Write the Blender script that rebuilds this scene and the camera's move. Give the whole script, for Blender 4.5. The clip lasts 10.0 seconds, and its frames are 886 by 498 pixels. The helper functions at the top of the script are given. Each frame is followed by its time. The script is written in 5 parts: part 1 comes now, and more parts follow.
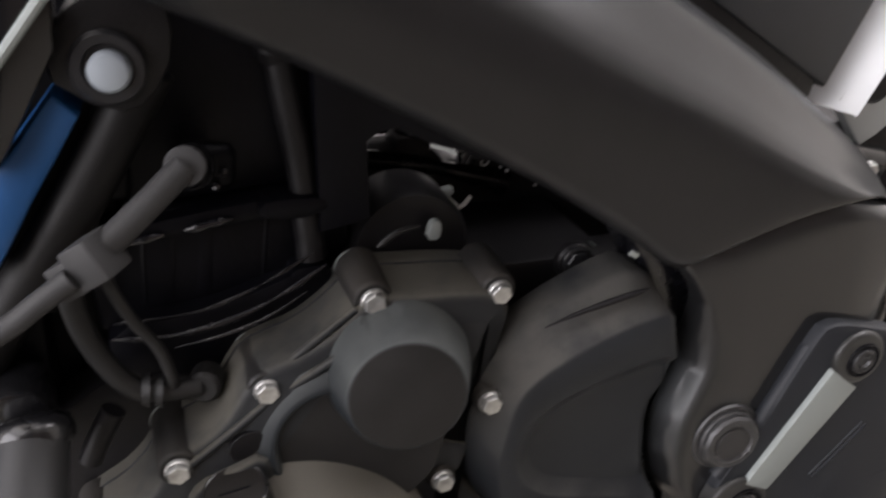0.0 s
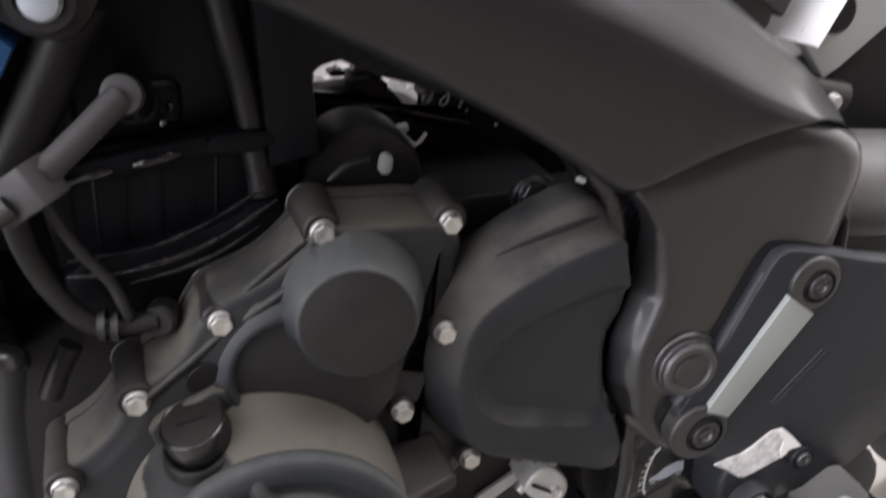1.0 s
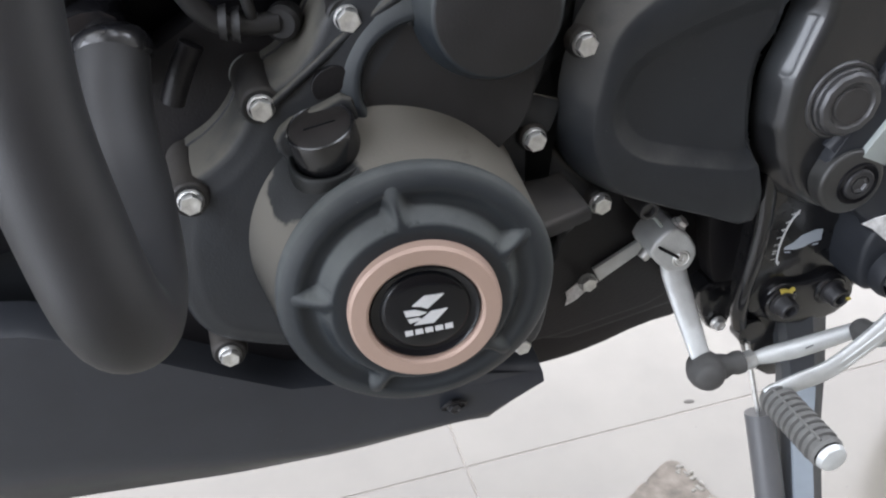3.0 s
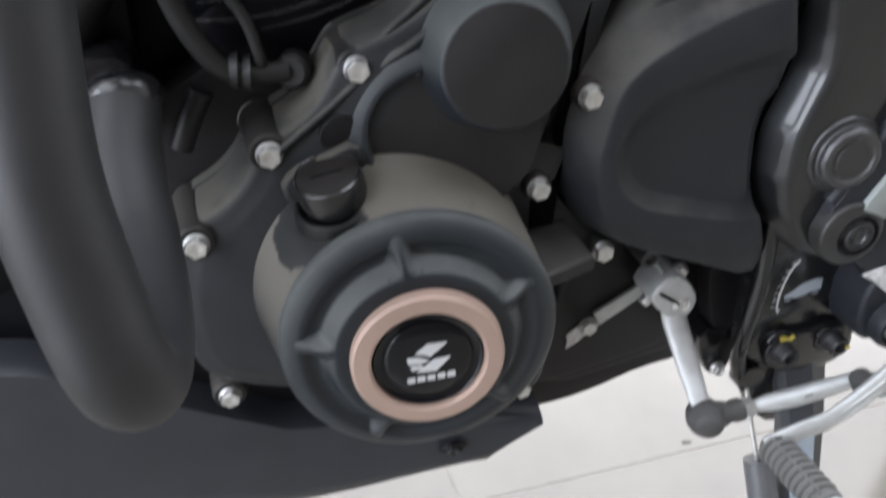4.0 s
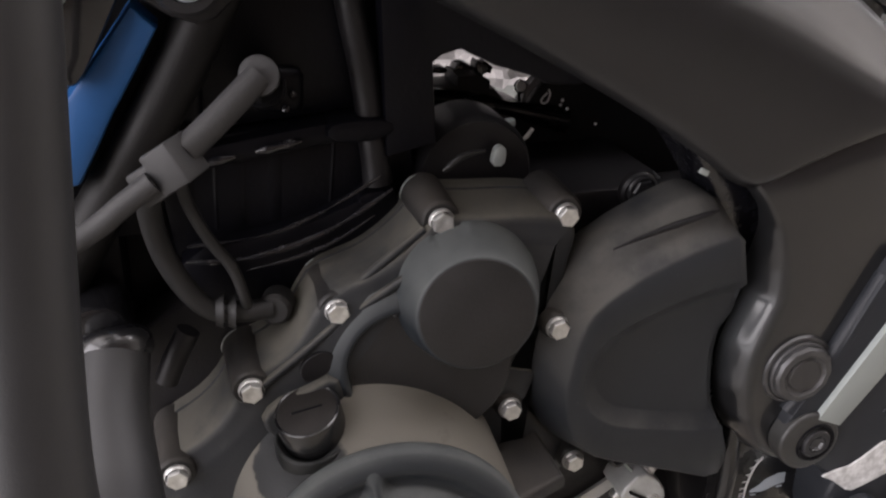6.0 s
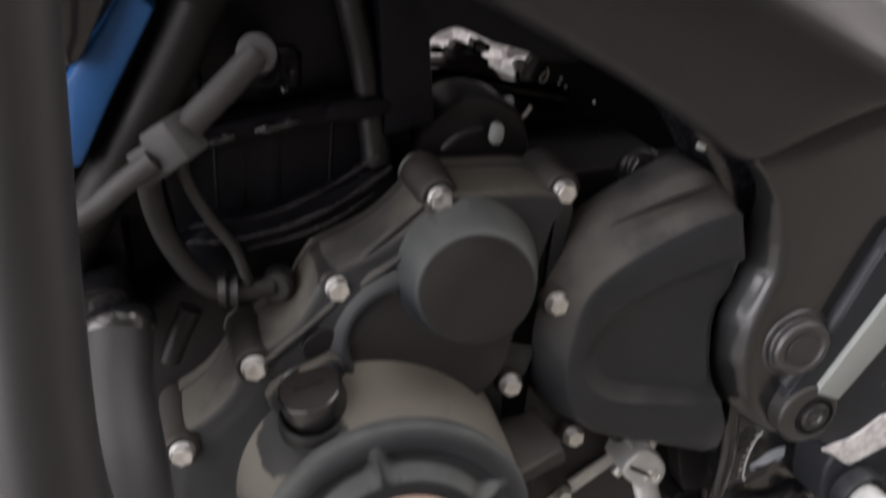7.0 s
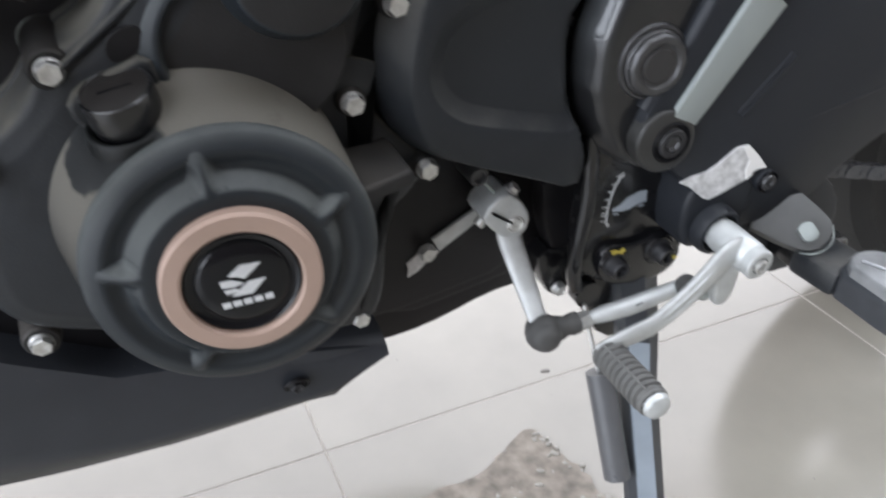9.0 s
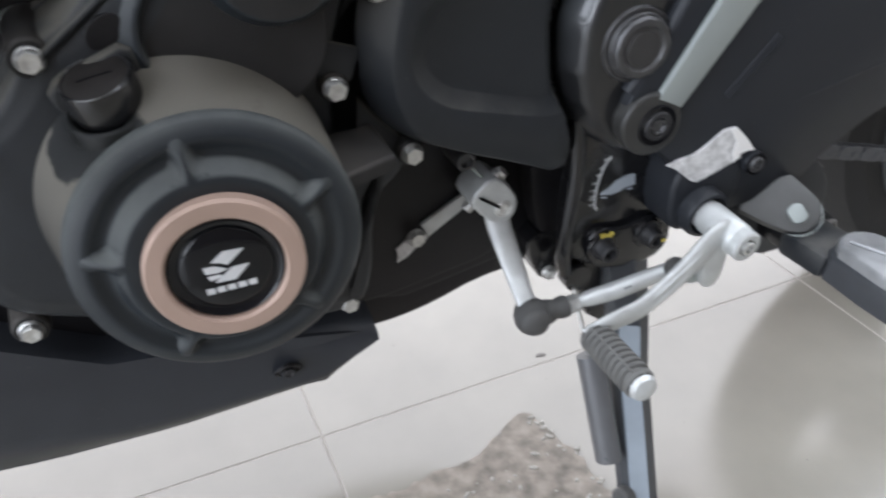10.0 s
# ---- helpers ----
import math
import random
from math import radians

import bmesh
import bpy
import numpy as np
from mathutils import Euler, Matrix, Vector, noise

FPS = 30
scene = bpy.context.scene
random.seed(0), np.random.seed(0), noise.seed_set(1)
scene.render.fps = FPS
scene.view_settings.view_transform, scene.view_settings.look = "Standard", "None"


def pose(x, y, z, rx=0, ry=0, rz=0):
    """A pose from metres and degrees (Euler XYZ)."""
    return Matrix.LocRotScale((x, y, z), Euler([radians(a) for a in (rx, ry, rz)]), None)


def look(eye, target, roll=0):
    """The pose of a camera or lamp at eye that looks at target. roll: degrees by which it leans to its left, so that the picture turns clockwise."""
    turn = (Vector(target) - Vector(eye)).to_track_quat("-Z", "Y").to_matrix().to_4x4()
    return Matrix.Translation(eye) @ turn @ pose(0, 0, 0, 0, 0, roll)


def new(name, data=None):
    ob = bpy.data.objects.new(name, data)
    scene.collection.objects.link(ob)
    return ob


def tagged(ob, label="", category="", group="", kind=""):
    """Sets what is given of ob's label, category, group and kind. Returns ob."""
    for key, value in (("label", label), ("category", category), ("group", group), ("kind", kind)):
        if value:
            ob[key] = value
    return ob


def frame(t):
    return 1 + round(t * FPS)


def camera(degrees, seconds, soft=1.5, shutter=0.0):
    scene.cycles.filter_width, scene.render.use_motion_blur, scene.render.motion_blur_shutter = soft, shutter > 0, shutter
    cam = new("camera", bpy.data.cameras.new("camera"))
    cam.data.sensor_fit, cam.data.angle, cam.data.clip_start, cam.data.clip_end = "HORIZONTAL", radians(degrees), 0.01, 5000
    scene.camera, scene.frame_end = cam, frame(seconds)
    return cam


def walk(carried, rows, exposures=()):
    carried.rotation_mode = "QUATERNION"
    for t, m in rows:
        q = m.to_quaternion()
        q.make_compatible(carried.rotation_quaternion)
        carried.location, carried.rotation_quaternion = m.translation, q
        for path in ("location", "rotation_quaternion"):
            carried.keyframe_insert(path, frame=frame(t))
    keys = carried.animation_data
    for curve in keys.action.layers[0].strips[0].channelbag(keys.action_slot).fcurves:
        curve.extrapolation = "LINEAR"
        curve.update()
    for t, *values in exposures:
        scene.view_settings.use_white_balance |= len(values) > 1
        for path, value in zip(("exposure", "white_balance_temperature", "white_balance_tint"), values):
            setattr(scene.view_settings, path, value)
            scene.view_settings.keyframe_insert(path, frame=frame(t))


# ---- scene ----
cam = camera(58.0, 10.0, soft=2.1, shutter=0.5)
PATH = [
    (0, (0.079, -0.056, 0.724), (0.698, 1.675, -0.063), 0.6),
    (0.2, (0.0955, -0.0618, 0.7320), (0.6922, 1.5559, 0.0083), 0.58),
    (0.5, (0.108, -0.07, 0.738), (0.786, 1.64, -0.048), 0.6),
    (0.7, (0.1069, -0.0747, 0.7300), (0.7010, 1.5233, -0.0383), 0.21),
    (1, (0.103, -0.079, 0.704), (0.698, 1.633, -0.141), -1.1),
    (1.2, (0.1000, -0.0795, 0.6897), (0.6257, 1.5106, -0.1422), -1.74),
    (1.5, (0.094, -0.08, 0.671), (0.633, 1.613, -0.248), -2.2),
    (1.7, (0.0882, -0.0818, 0.6560), (0.5807, 1.5026, -0.2066), -2.32),
    (2, (0.078, -0.084, 0.634), (0.575, 1.609, -0.308), -2.6),
    (2.2, (0.0714, -0.0840, 0.6234), (0.5142, 1.4901, -0.2837), -3.03),
    (2.5, (0.062, -0.084, 0.61), (0.493, 1.6, -0.379), -3.8),
    (2.7, (0.058, -0.084, 0.603), (0.47, 1.586, -0.418), -4.0),
    (3.8, (0.06, -0.08, 0.61), (0.442, 1.553, -0.479), -3.1),
    (4, (0.056, -0.078, 0.615), (0.477, 1.597, -0.394), -2.4),
    (4.2, (0.0562, -0.0749, 0.6216), (0.4713, 1.5067, -0.2857), -1.90),
    (4.5, (0.057, -0.071, 0.634), (0.538, 1.64, -0.284), -1.8),
    (4.7, (0.0578, -0.0703, 0.6435), (0.5184, 1.5387, -0.1906), -1.79),
    (5, (0.059, -0.07, 0.657), (0.551, 1.667, -0.203), -1.7),
    (5.2, (0.0595, -0.0692, 0.6637), (0.5309, 1.5604, -0.1231), -1.45),
    (5.5, (0.06, -0.068, 0.672), (0.576, 1.683, -0.145), -1.2),
    (6.8, (0.062, -0.067, 0.7), (0.588, 1.702, -0.071), -1.6),
    (7, (0.062, -0.073, 0.683), (0.567, 1.681, -0.135), -2.1),
    (7.2, (0.0627, -0.0735, 0.6649), (0.5266, 1.5487, -0.1415), -2.46),
    (7.5, (0.064, -0.074, 0.648), (0.546, 1.628, -0.286), -2.5),
    (7.7, (0.0626, -0.0772, 0.6376), (0.4981, 1.5045, -0.2598), -2.52),
    (8, (0.06, -0.082, 0.624), (0.516, 1.603, -0.352), -2.5),
    (8.2, (0.0601, -0.0816, 0.6181), (0.4787, 1.4871, -0.3097), -1.94),
    (8.5, (0.062, -0.081, 0.609), (0.639, 1.543, -0.404), -0.6),
    (8.7, (0.0687, -0.0843, 0.5994), (0.6641, 1.4003, -0.3692), -0.46),
    (9, (0.088, -0.097, 0.585), (0.756, 1.448, -0.495), -1.0),
    (9.2, (0.1007, -0.1061, 0.5799), (0.7241, 1.3314, -0.4408), -1.28),
    (9.5, (0.11, -0.113, 0.578), (0.809, 1.404, -0.522), -1.4),
    (9.6, (0.1093, -0.1125, 0.5784), (0.7734, 1.2979, -0.4545), -1.42),
    (9.8, (0.1048, -0.1091, 0.5810), (0.7581, 1.3032, -0.4561), -1.57),
    (10, (0.098, -0.104, 0.585), (0.745, 1.43, -0.523), -1.8),
]
EXPOSURES = [(0.0, -0.54, 6850, 21), (0.5, -0.38, 6750, 21), (1.0, -0.21, 6700, 21), (1.5, -0.17, 6550, 20), (2.5, -0.16, 6200, 16), (4.0, -0.22, 6200, 16), (4.6, -0.32, 6300, 17), (5.5, -0.37, 6850, 23), (6.9, -0.44, 6950, 22), (7.5, -0.34, 6650, 19), (8.5, -0.20, 6350, 16), (9.0, -0.31, 6200, 15), (10.0, -0.38, 6150, 15)]
walk(cam, [(t, look(eye, target, roll)) for t, eye, target, roll in PATH], EXPOSURES)

# ---- daylight and fill lamps ----
world = bpy.data.worlds.new("daylight")
scene.world = world
world.use_nodes = True
sky = world.node_tree.nodes.new("ShaderNodeTexSky")
sky.sky_type, sky.sun_disc = "NISHITA", False
sky.sun_elevation, sky.sun_rotation = radians(49), radians(47)
world.node_tree.links.new(sky.outputs["Color"], world.node_tree.nodes["Background"].inputs["Color"])
world.node_tree.nodes["Background"].inputs["Strength"].default_value = 0.12

def area_lamp(name, eye, target, w, h, power, colour):
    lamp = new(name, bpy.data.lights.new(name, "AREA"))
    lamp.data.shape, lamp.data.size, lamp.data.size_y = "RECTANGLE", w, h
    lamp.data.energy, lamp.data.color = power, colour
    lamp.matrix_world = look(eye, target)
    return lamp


area_lamp("side_opening_light", (-3.3, -1.25, 1.45), (0.2, 0.1, 0.8), 3.2, 2.7, 245, (0.92, 0.97, 1.0))
# overhead fill lamp, added to light tops and left slopes
area_lamp("overhead_fill_front", (-1.5, -0.7, 3.3), (-0.6, -0.3, 0.5), 3.2, 2.8, 92, (0.90, 0.96, 1.0))
area_lamp("back_opening_light", (1.0, 1.85, 1.55), (1.0, 0.0, 1.55), 6.6, 3.0, 140, (1.0, 0.99, 0.97))
# two more overhead fill lamps, added; the ceiling has no fitting or opening
area_lamp("overhead_fill", (0.9, 0.0, 3.3), (0.5, 0.1, 0.3), 1.8, 1.2, 50, (0.90, 0.96, 1.0))
area_lamp("overhead_fill_rear", (2.5, 0.5, 3.3), (0.4, 0.3, 0.6), 2.2, 1.8, 180, (0.90, 0.96, 1.0))

# ---- materials ----


def material(name, base, rough=0.5, metal=0.0, var=0.25, grain=60.0, bump=0.15, fine=700.0, coat=0.0, dust_light=0.0, dust_light_colour=(0.2, 0.18, 0.14), random=0.0, spec=0.5, specks=0.0, speck_scale=170.0, speck_colour=(0.10, 0.096, 0.088), patchy=(0.36, 0.62)):
    m = bpy.data.materials.new(name)
    m.use_nodes = True
    n, l = m.node_tree.nodes, m.node_tree.links
    b = n["Principled BSDF"]
    co = n.new("ShaderNodeTexCoord")
    big, small = n.new("ShaderNodeTexNoise"), n.new("ShaderNodeTexNoise")
    big.inputs["Scale"].default_value, big.inputs["Detail"].default_value = grain, 5
    small.inputs["Scale"].default_value, small.inputs["Detail"].default_value = fine, 3
    for t in (big, small):
        l.new(co.outputs["Object"], t.inputs["Vector"])
    mix = n.new("ShaderNodeMix")
    mix.data_type = "RGBA"
    dark = [max(c * (1 - var), 0) for c in base] + [1]
    light = [min(c * (1 + var), 1) for c in base] + [1]
    mix.inputs["A"].default_value, mix.inputs["B"].default_value = dark, light
    l.new(big.outputs["Fac"], mix.inputs["Factor"])
    col = mix.outputs["Result"]
    if random:
        info, hsv = n.new("ShaderNodeObjectInfo"), n.new("ShaderNodeHueSaturation")
        rng = n.new("ShaderNodeMapRange")
        rng.inputs["To Min"].default_value, rng.inputs["To Max"].default_value = 1 - random, 1 + random
        l.new(info.outputs["Random"], rng.inputs["Value"])
        l.new(rng.outputs["Result"], hsv.inputs["Value"])
        l.new(col, hsv.inputs["Color"])
        col = hsv.outputs["Color"]
    rr = n.new("ShaderNodeMapRange")
    rr.inputs["To Min"].default_value, rr.inputs["To Max"].default_value = max(rough - 0.1, 0.02), min(rough + 0.12, 1)
    l.new(big.outputs["Fac"], rr.inputs["Value"])
    rough_out = rr.outputs["Result"]
    if dust_light:
        # dust in patches; slopes, edges and tops also painted paler, as if lit
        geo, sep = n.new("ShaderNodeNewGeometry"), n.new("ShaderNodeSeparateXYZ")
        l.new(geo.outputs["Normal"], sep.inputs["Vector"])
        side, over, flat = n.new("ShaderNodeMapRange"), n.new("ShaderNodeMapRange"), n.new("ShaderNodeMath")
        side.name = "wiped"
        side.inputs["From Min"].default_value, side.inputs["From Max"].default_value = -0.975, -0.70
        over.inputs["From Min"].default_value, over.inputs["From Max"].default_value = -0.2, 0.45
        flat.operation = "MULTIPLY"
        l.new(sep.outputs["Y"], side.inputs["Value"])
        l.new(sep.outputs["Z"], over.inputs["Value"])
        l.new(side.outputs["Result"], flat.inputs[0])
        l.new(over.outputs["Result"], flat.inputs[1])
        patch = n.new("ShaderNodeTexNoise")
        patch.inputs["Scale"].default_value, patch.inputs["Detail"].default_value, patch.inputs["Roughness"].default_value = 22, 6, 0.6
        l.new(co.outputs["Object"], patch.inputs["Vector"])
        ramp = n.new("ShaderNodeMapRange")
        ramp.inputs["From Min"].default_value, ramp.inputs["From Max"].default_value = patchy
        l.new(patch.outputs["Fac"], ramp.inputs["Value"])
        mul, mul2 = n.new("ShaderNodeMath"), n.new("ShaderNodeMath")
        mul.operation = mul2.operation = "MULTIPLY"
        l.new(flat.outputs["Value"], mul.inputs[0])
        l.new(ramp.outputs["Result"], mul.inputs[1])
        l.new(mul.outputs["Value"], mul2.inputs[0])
        mul2.inputs[1].default_value = dust_light
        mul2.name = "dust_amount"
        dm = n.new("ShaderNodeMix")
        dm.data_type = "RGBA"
        dm.inputs["B"].default_value = (*dust_light_colour, 1)
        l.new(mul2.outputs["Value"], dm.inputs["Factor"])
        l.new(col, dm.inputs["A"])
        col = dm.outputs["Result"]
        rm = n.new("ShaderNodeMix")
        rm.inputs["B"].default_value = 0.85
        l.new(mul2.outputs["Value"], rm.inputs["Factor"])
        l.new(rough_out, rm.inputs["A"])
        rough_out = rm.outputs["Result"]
    if specks:
        # stray specks of dust
        vor, near, rare = n.new("ShaderNodeTexVoronoi"), n.new("ShaderNodeMapRange"), n.new("ShaderNodeMapRange")
        chan, both = n.new("ShaderNodeSeparateColor"), n.new("ShaderNodeMath")
        vor.inputs["Scale"].default_value = speck_scale
        l.new(co.outputs["Object"], vor.inputs["Vector"])
        near.inputs["From Min"].default_value, near.inputs["From Max"].default_value = 0.13, 0.04
        l.new(vor.outputs["Distance"], near.inputs["Value"])
        l.new(vor.outputs["Color"], chan.inputs["Color"])
        rare.inputs["From Min"].default_value, rare.inputs["From Max"].default_value = 1 - specks, 1 - specks * 0.4
        l.new(chan.outputs["Red"], rare.inputs["Value"])
        both.operation = "MULTIPLY"
        l.new(near.outputs["Result"], both.inputs[0])
        l.new(rare.outputs["Result"], both.inputs[1])
        sm = n.new("ShaderNodeMix")
        sm.data_type = "RGBA"
        sm.inputs["B"].default_value = (*speck_colour, 1)
        l.new(both.outputs["Value"], sm.inputs["Factor"])
        l.new(col, sm.inputs["A"])
        col = sm.outputs["Result"]
    l.new(col, b.inputs["Base Color"])
    l.new(rough_out, b.inputs["Roughness"])
    b.inputs["Metallic"].default_value = metal
    b.inputs["Coat Weight"].default_value = coat
    b.inputs["Specular IOR Level"].default_value = spec
    if bump:
        bp = n.new("ShaderNodeBump")
        bp.inputs["Strength"].default_value, bp.inputs["Distance"].default_value = bump, 0.0006
        l.new(small.outputs["Fac"], bp.inputs["Height"])
        l.new(bp.outputs["Normal"], b.inputs["Normal"])
    return m


CAST = material("cast_engine_paint", (0.0185, 0.0205, 0.0230), 0.42, 0.0, 0.3, 45, 0.25, 900, dust_light=0.92, dust_light_colour=(0.088, 0.083, 0.070), spec=0.3, specks=0.08, speck_scale=330.0, patchy=(0.28, 0.54))
COLUMN = material("bare_cast_paint", (0.0170, 0.0165, 0.0165), 0.45, 0.0, 0.4, 45, 0.3, 900, dust_light=0.45, dust_light_colour=(0.070, 0.062, 0.053), spec=0.3)
DRUM = material("dusty_cast_paint", (0.008, 0.009, 0.009), 0.45, 0.0, 0.3, 45, 0.25, 900, spec=0.3, dust_light=1.0, dust_light_colour=(0.120, 0.112, 0.096))
# oil has wiped the dust from a ragged patch below the filler plug
n, l = DRUM.node_tree.nodes, DRUM.node_tree.links
co, wob, add = n.new("ShaderNodeTexCoord"), n.new("ShaderNodeTexNoise"), n.new("ShaderNodeVectorMath")
wob.inputs["Scale"].default_value, wob.inputs["Detail"].default_value = 70, 4
l.new(co.outputs["Object"], wob.inputs["Vector"])
add.operation = "MULTIPLY_ADD"
add.inputs[1].default_value = (0.02, 0.02, 0.02)
l.new(wob.outputs["Color"], add.inputs[0])
l.new(co.outputs["Object"], add.inputs[2])
dist, keep = n.new("ShaderNodeVectorMath"), n.new("ShaderNodeMapRange")
dist.operation = "DISTANCE"
dist.inputs[1].default_value = (0.0960, -0.147, 0.440)
l.new(add.outputs["Vector"], dist.inputs[0])
keep.inputs["From Min"].default_value, keep.inputs["From Max"].default_value = 0.026, 0.029
l.new(dist.outputs["Value"], keep.inputs["Value"])
for q in list(n):
    if q.type == "MAP_RANGE" and abs(q.inputs["From Min"].default_value - 0.36) < 1e-4:
        q.inputs["From Min"].default_value, q.inputs["From Max"].default_value = 0.18, 0.42
    if q.name == "wiped":
        q.inputs["From Min"].default_value, q.inputs["From Max"].default_value = -1.5, -1.1
    if q.name == "dust_amount":
        l.new(keep.outputs["Result"], q.inputs[1])
# slope colour holds dust and the light on cones and ribs
CAPM = material("cover_cap_paint", (0.0165, 0.0205, 0.0245), 0.38, 0.0, 0.2, 50, 0.15, 900, dust_light=0.95, dust_light_colour=(0.090, 0.097, 0.095), spec=0.35, specks=0.08, speck_scale=330.0, patchy=(0.1, 0.62))
PLASTIC = material("black_plastic", (0.0188, 0.0210, 0.0238), 0.42, 0.0, 0.2, 40, 0.2, 1100, dust_light=0.75, dust_light_colour=(0.098, 0.094, 0.085), spec=0.26, specks=0.08, speck_scale=330.0)
# pale slope colour paints the sheen along the beam's folded top
FRAME = material("satin_frame_paint", (0.0145, 0.0145, 0.0152), 0.36, 0.0, 0.12, 20, 0.10, 1400, dust_light=0.27, dust_light_colour=(0.092, 0.101, 0.106), patchy=(-0.4, 0.8), coat=0.55, spec=0.12)
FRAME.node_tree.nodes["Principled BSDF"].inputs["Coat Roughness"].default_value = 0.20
# frame paint again, slopes paler and glossier to paint the rolled edge's highlight
FRAMELIT = material("frame_paint_lit", (0.0112, 0.0116, 0.0126), 0.34, 0.0, 0.12, 20, 0.10, 1400, dust_light=0.55, dust_light_colour=(0.095, 0.105, 0.112), patchy=(-0.4, 0.8), coat=1.0, spec=0.15)
FRAMELIT.node_tree.nodes["Principled BSDF"].inputs["Coat Roughness"].default_value = 0.13
HANGER = material("satin_bracket_paint", (0.0155, 0.0175, 0.0215), 0.44, 0.0, 0.15, 30, 0.12, 1200, spec=0.3, specks=0.08, speck_scale=330.0)
ALLOY = material("cast_alloy", (0.53, 0.545, 0.54), 0.48, 0.45, 0.24, 90, 0.5, 700)
STRIP = material("machined_strip", (0.30, 0.33, 0.32), 0.5, 0.3, 0.08, 30, 0.1, 1500)
STEEL = material("zinc_bolt", (0.62, 0.62, 0.60), 0.34, 0.75, 0.3, 300, 0.3, 2500)
BLACKSTEEL = material("black_steel", (0.02, 0.02, 0.022), 0.35, 0.2, 0.3, 60, 0.2, 1500)
PEGRUBBER = material("worn_peg_rubber", (0.125, 0.124, 0.118), 0.65, 0.0, 0.3, 120, 0.4, 1200)
PEGBODY = material("worn_peg_paint", (0.040, 0.043, 0.048), 0.42, 0.1, 0.3, 60, 0.3, 900)
CLEVIS = material("clevis_paint", (0.072, 0.073, 0.072), 0.45, 0.0, 0.25, 60, 0.3, 900)
RUBBER = material("grey_rubber", (0.062, 0.061, 0.059), 0.7, 0.0, 0.3, 120, 0.4, 1200)
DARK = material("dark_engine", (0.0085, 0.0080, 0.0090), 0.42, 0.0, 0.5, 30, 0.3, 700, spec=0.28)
# darker copy of the engine black; the deep shade is in its colour
DEEP_BLACK = material("shaded_engine_paint", (0.0027, 0.0027, 0.0043), 0.42, 0.0, 0.6, 30, 0.4, 300, spec=0.14)
TUBEM = material("frame_tube_paint", (0.0062, 0.0058, 0.0058), 0.5, 0.0, 0.3, 40, 0.2, 900, spec=0.25)
TRIMG = material("gloss_flange", (0.006, 0.006, 0.008), 0.24, 0.0, 0.8, 160, 0.5, 400, coat=0.5)
GLOSS = material("gloss_black", (0.006, 0.006, 0.007), 0.24, 0.0, 0.3, 40, 0.1, 900, coat=0.4)
COPPER = material("rose_copper_paint", (0.375, 0.268, 0.216), 0.5, 0.2, 0.05, 60, 0.1, 1800)
BADGE = material("badge_black", (0.004, 0.0045, 0.006), 0.10, 0.0, 0.2, 60, 0.0, 900, spec=0.35)
STICKER = material("sticker_grey", (0.33, 0.37, 0.41), 0.35, 0.1, 0.08, 60, 0.0)
WHITEMARK = material("badge_silver", (0.62, 0.63, 0.64), 0.4, 0.3, 0.05, 60, 0.0)
BLUE = material("blue_paint", (0.008, 0.075, 0.225), 0.4, 0.0, 0.15, 30, 0.1, 1200)
PLUGM = material("dusty_plug", (0.018, 0.016, 0.015), 0.55, 0.0, 0.3, 90, 0.3, 900, spec=0.2)
BELLY = material("satin_belly_plastic", (0.028, 0.031, 0.037), 0.36, 0.0, 0.2, 40, 0.2, 1100, specks=0.08, speck_scale=260.0)
GREYPL = material("grey_plug", (0.030, 0.030, 0.031), 0.6, 0.0, 0.15, 80, 0.3, 1400)
GREYHOSE = material("grey_hose", (0.0100, 0.0098, 0.0100), 0.55, 0.0, 0.2, 80, 0.3, 1400)
PAPER = material("torn_paper", (0.66, 0.655, 0.63), 0.75, 0.0, 0.75, 190, 0.6, 700)
CLEANPAPER = material("clean_paper", (0.80, 0.79, 0.77), 0.8, 0.0, 0.06, 150, 0.3, 900)
GUARD = material("guard_tube_paint", (0.0090, 0.0095, 0.0110), 0.36, 0.0, 0.10, 40, 0.12, 1300, dust_light=0.35, dust_light_colour=(0.075, 0.070, 0.062), spec=0.55)
for q in GUARD.node_tree.nodes:
    # an even coat, without patches in its gloss
    if q.type == "MAP_RANGE":
        q.inputs["To Min"].default_value, q.inputs["To Max"].default_value = 0.46, 0.56
TYRE = material("tyre_rubber", (0.02, 0.02, 0.02), 0.75, 0.0, 0.3, 60, 0.4, 900)
YELLOW = material("yellow_paint_mark", (0.45, 0.36, 0.06), 0.6, 0.0, 0.2, 300, 0.2)
TILE = material("cream_floor_tile", (0.236, 0.223, 0.191), 0.15, 0.0, 0.22, 9, 0.015, 300, spec=0.85, random=0.02, specks=0.035, speck_scale=110.0, speck_colour=(0.12, 0.11, 0.095))
STAINM = material("old_spill", (0.10, 0.092, 0.08), 0.5, 0.0, 0.4, 200, 0.2)
GROUT = material("tile_joint", (0.345, 0.322, 0.286), 0.5, 0.0, 0.2, 60, 0.3)
CEMENT = material("rough_cement", (0.245, 0.218, 0.186), 0.85, 0.0, 1.0, 62, 1.0, 160, specks=0.25, speck_scale=120.0, speck_colour=(0.42, 0.40, 0.36))
SOUTHWALL = material("warm_wall_paint", (0.078, 0.058, 0.048), 0.7, 0.0, 0.08, 4, 0.1, 200)
CRUMB = material("cement_crumbs", (0.36, 0.345, 0.31), 0.9, 0.0, 0.5, 300, 0.5, 900)
LOWBLOCK = material("low_block_grey", (0.17, 0.18, 0.175), 0.6, 0.0, 0.5, 6, 0.3, 200)
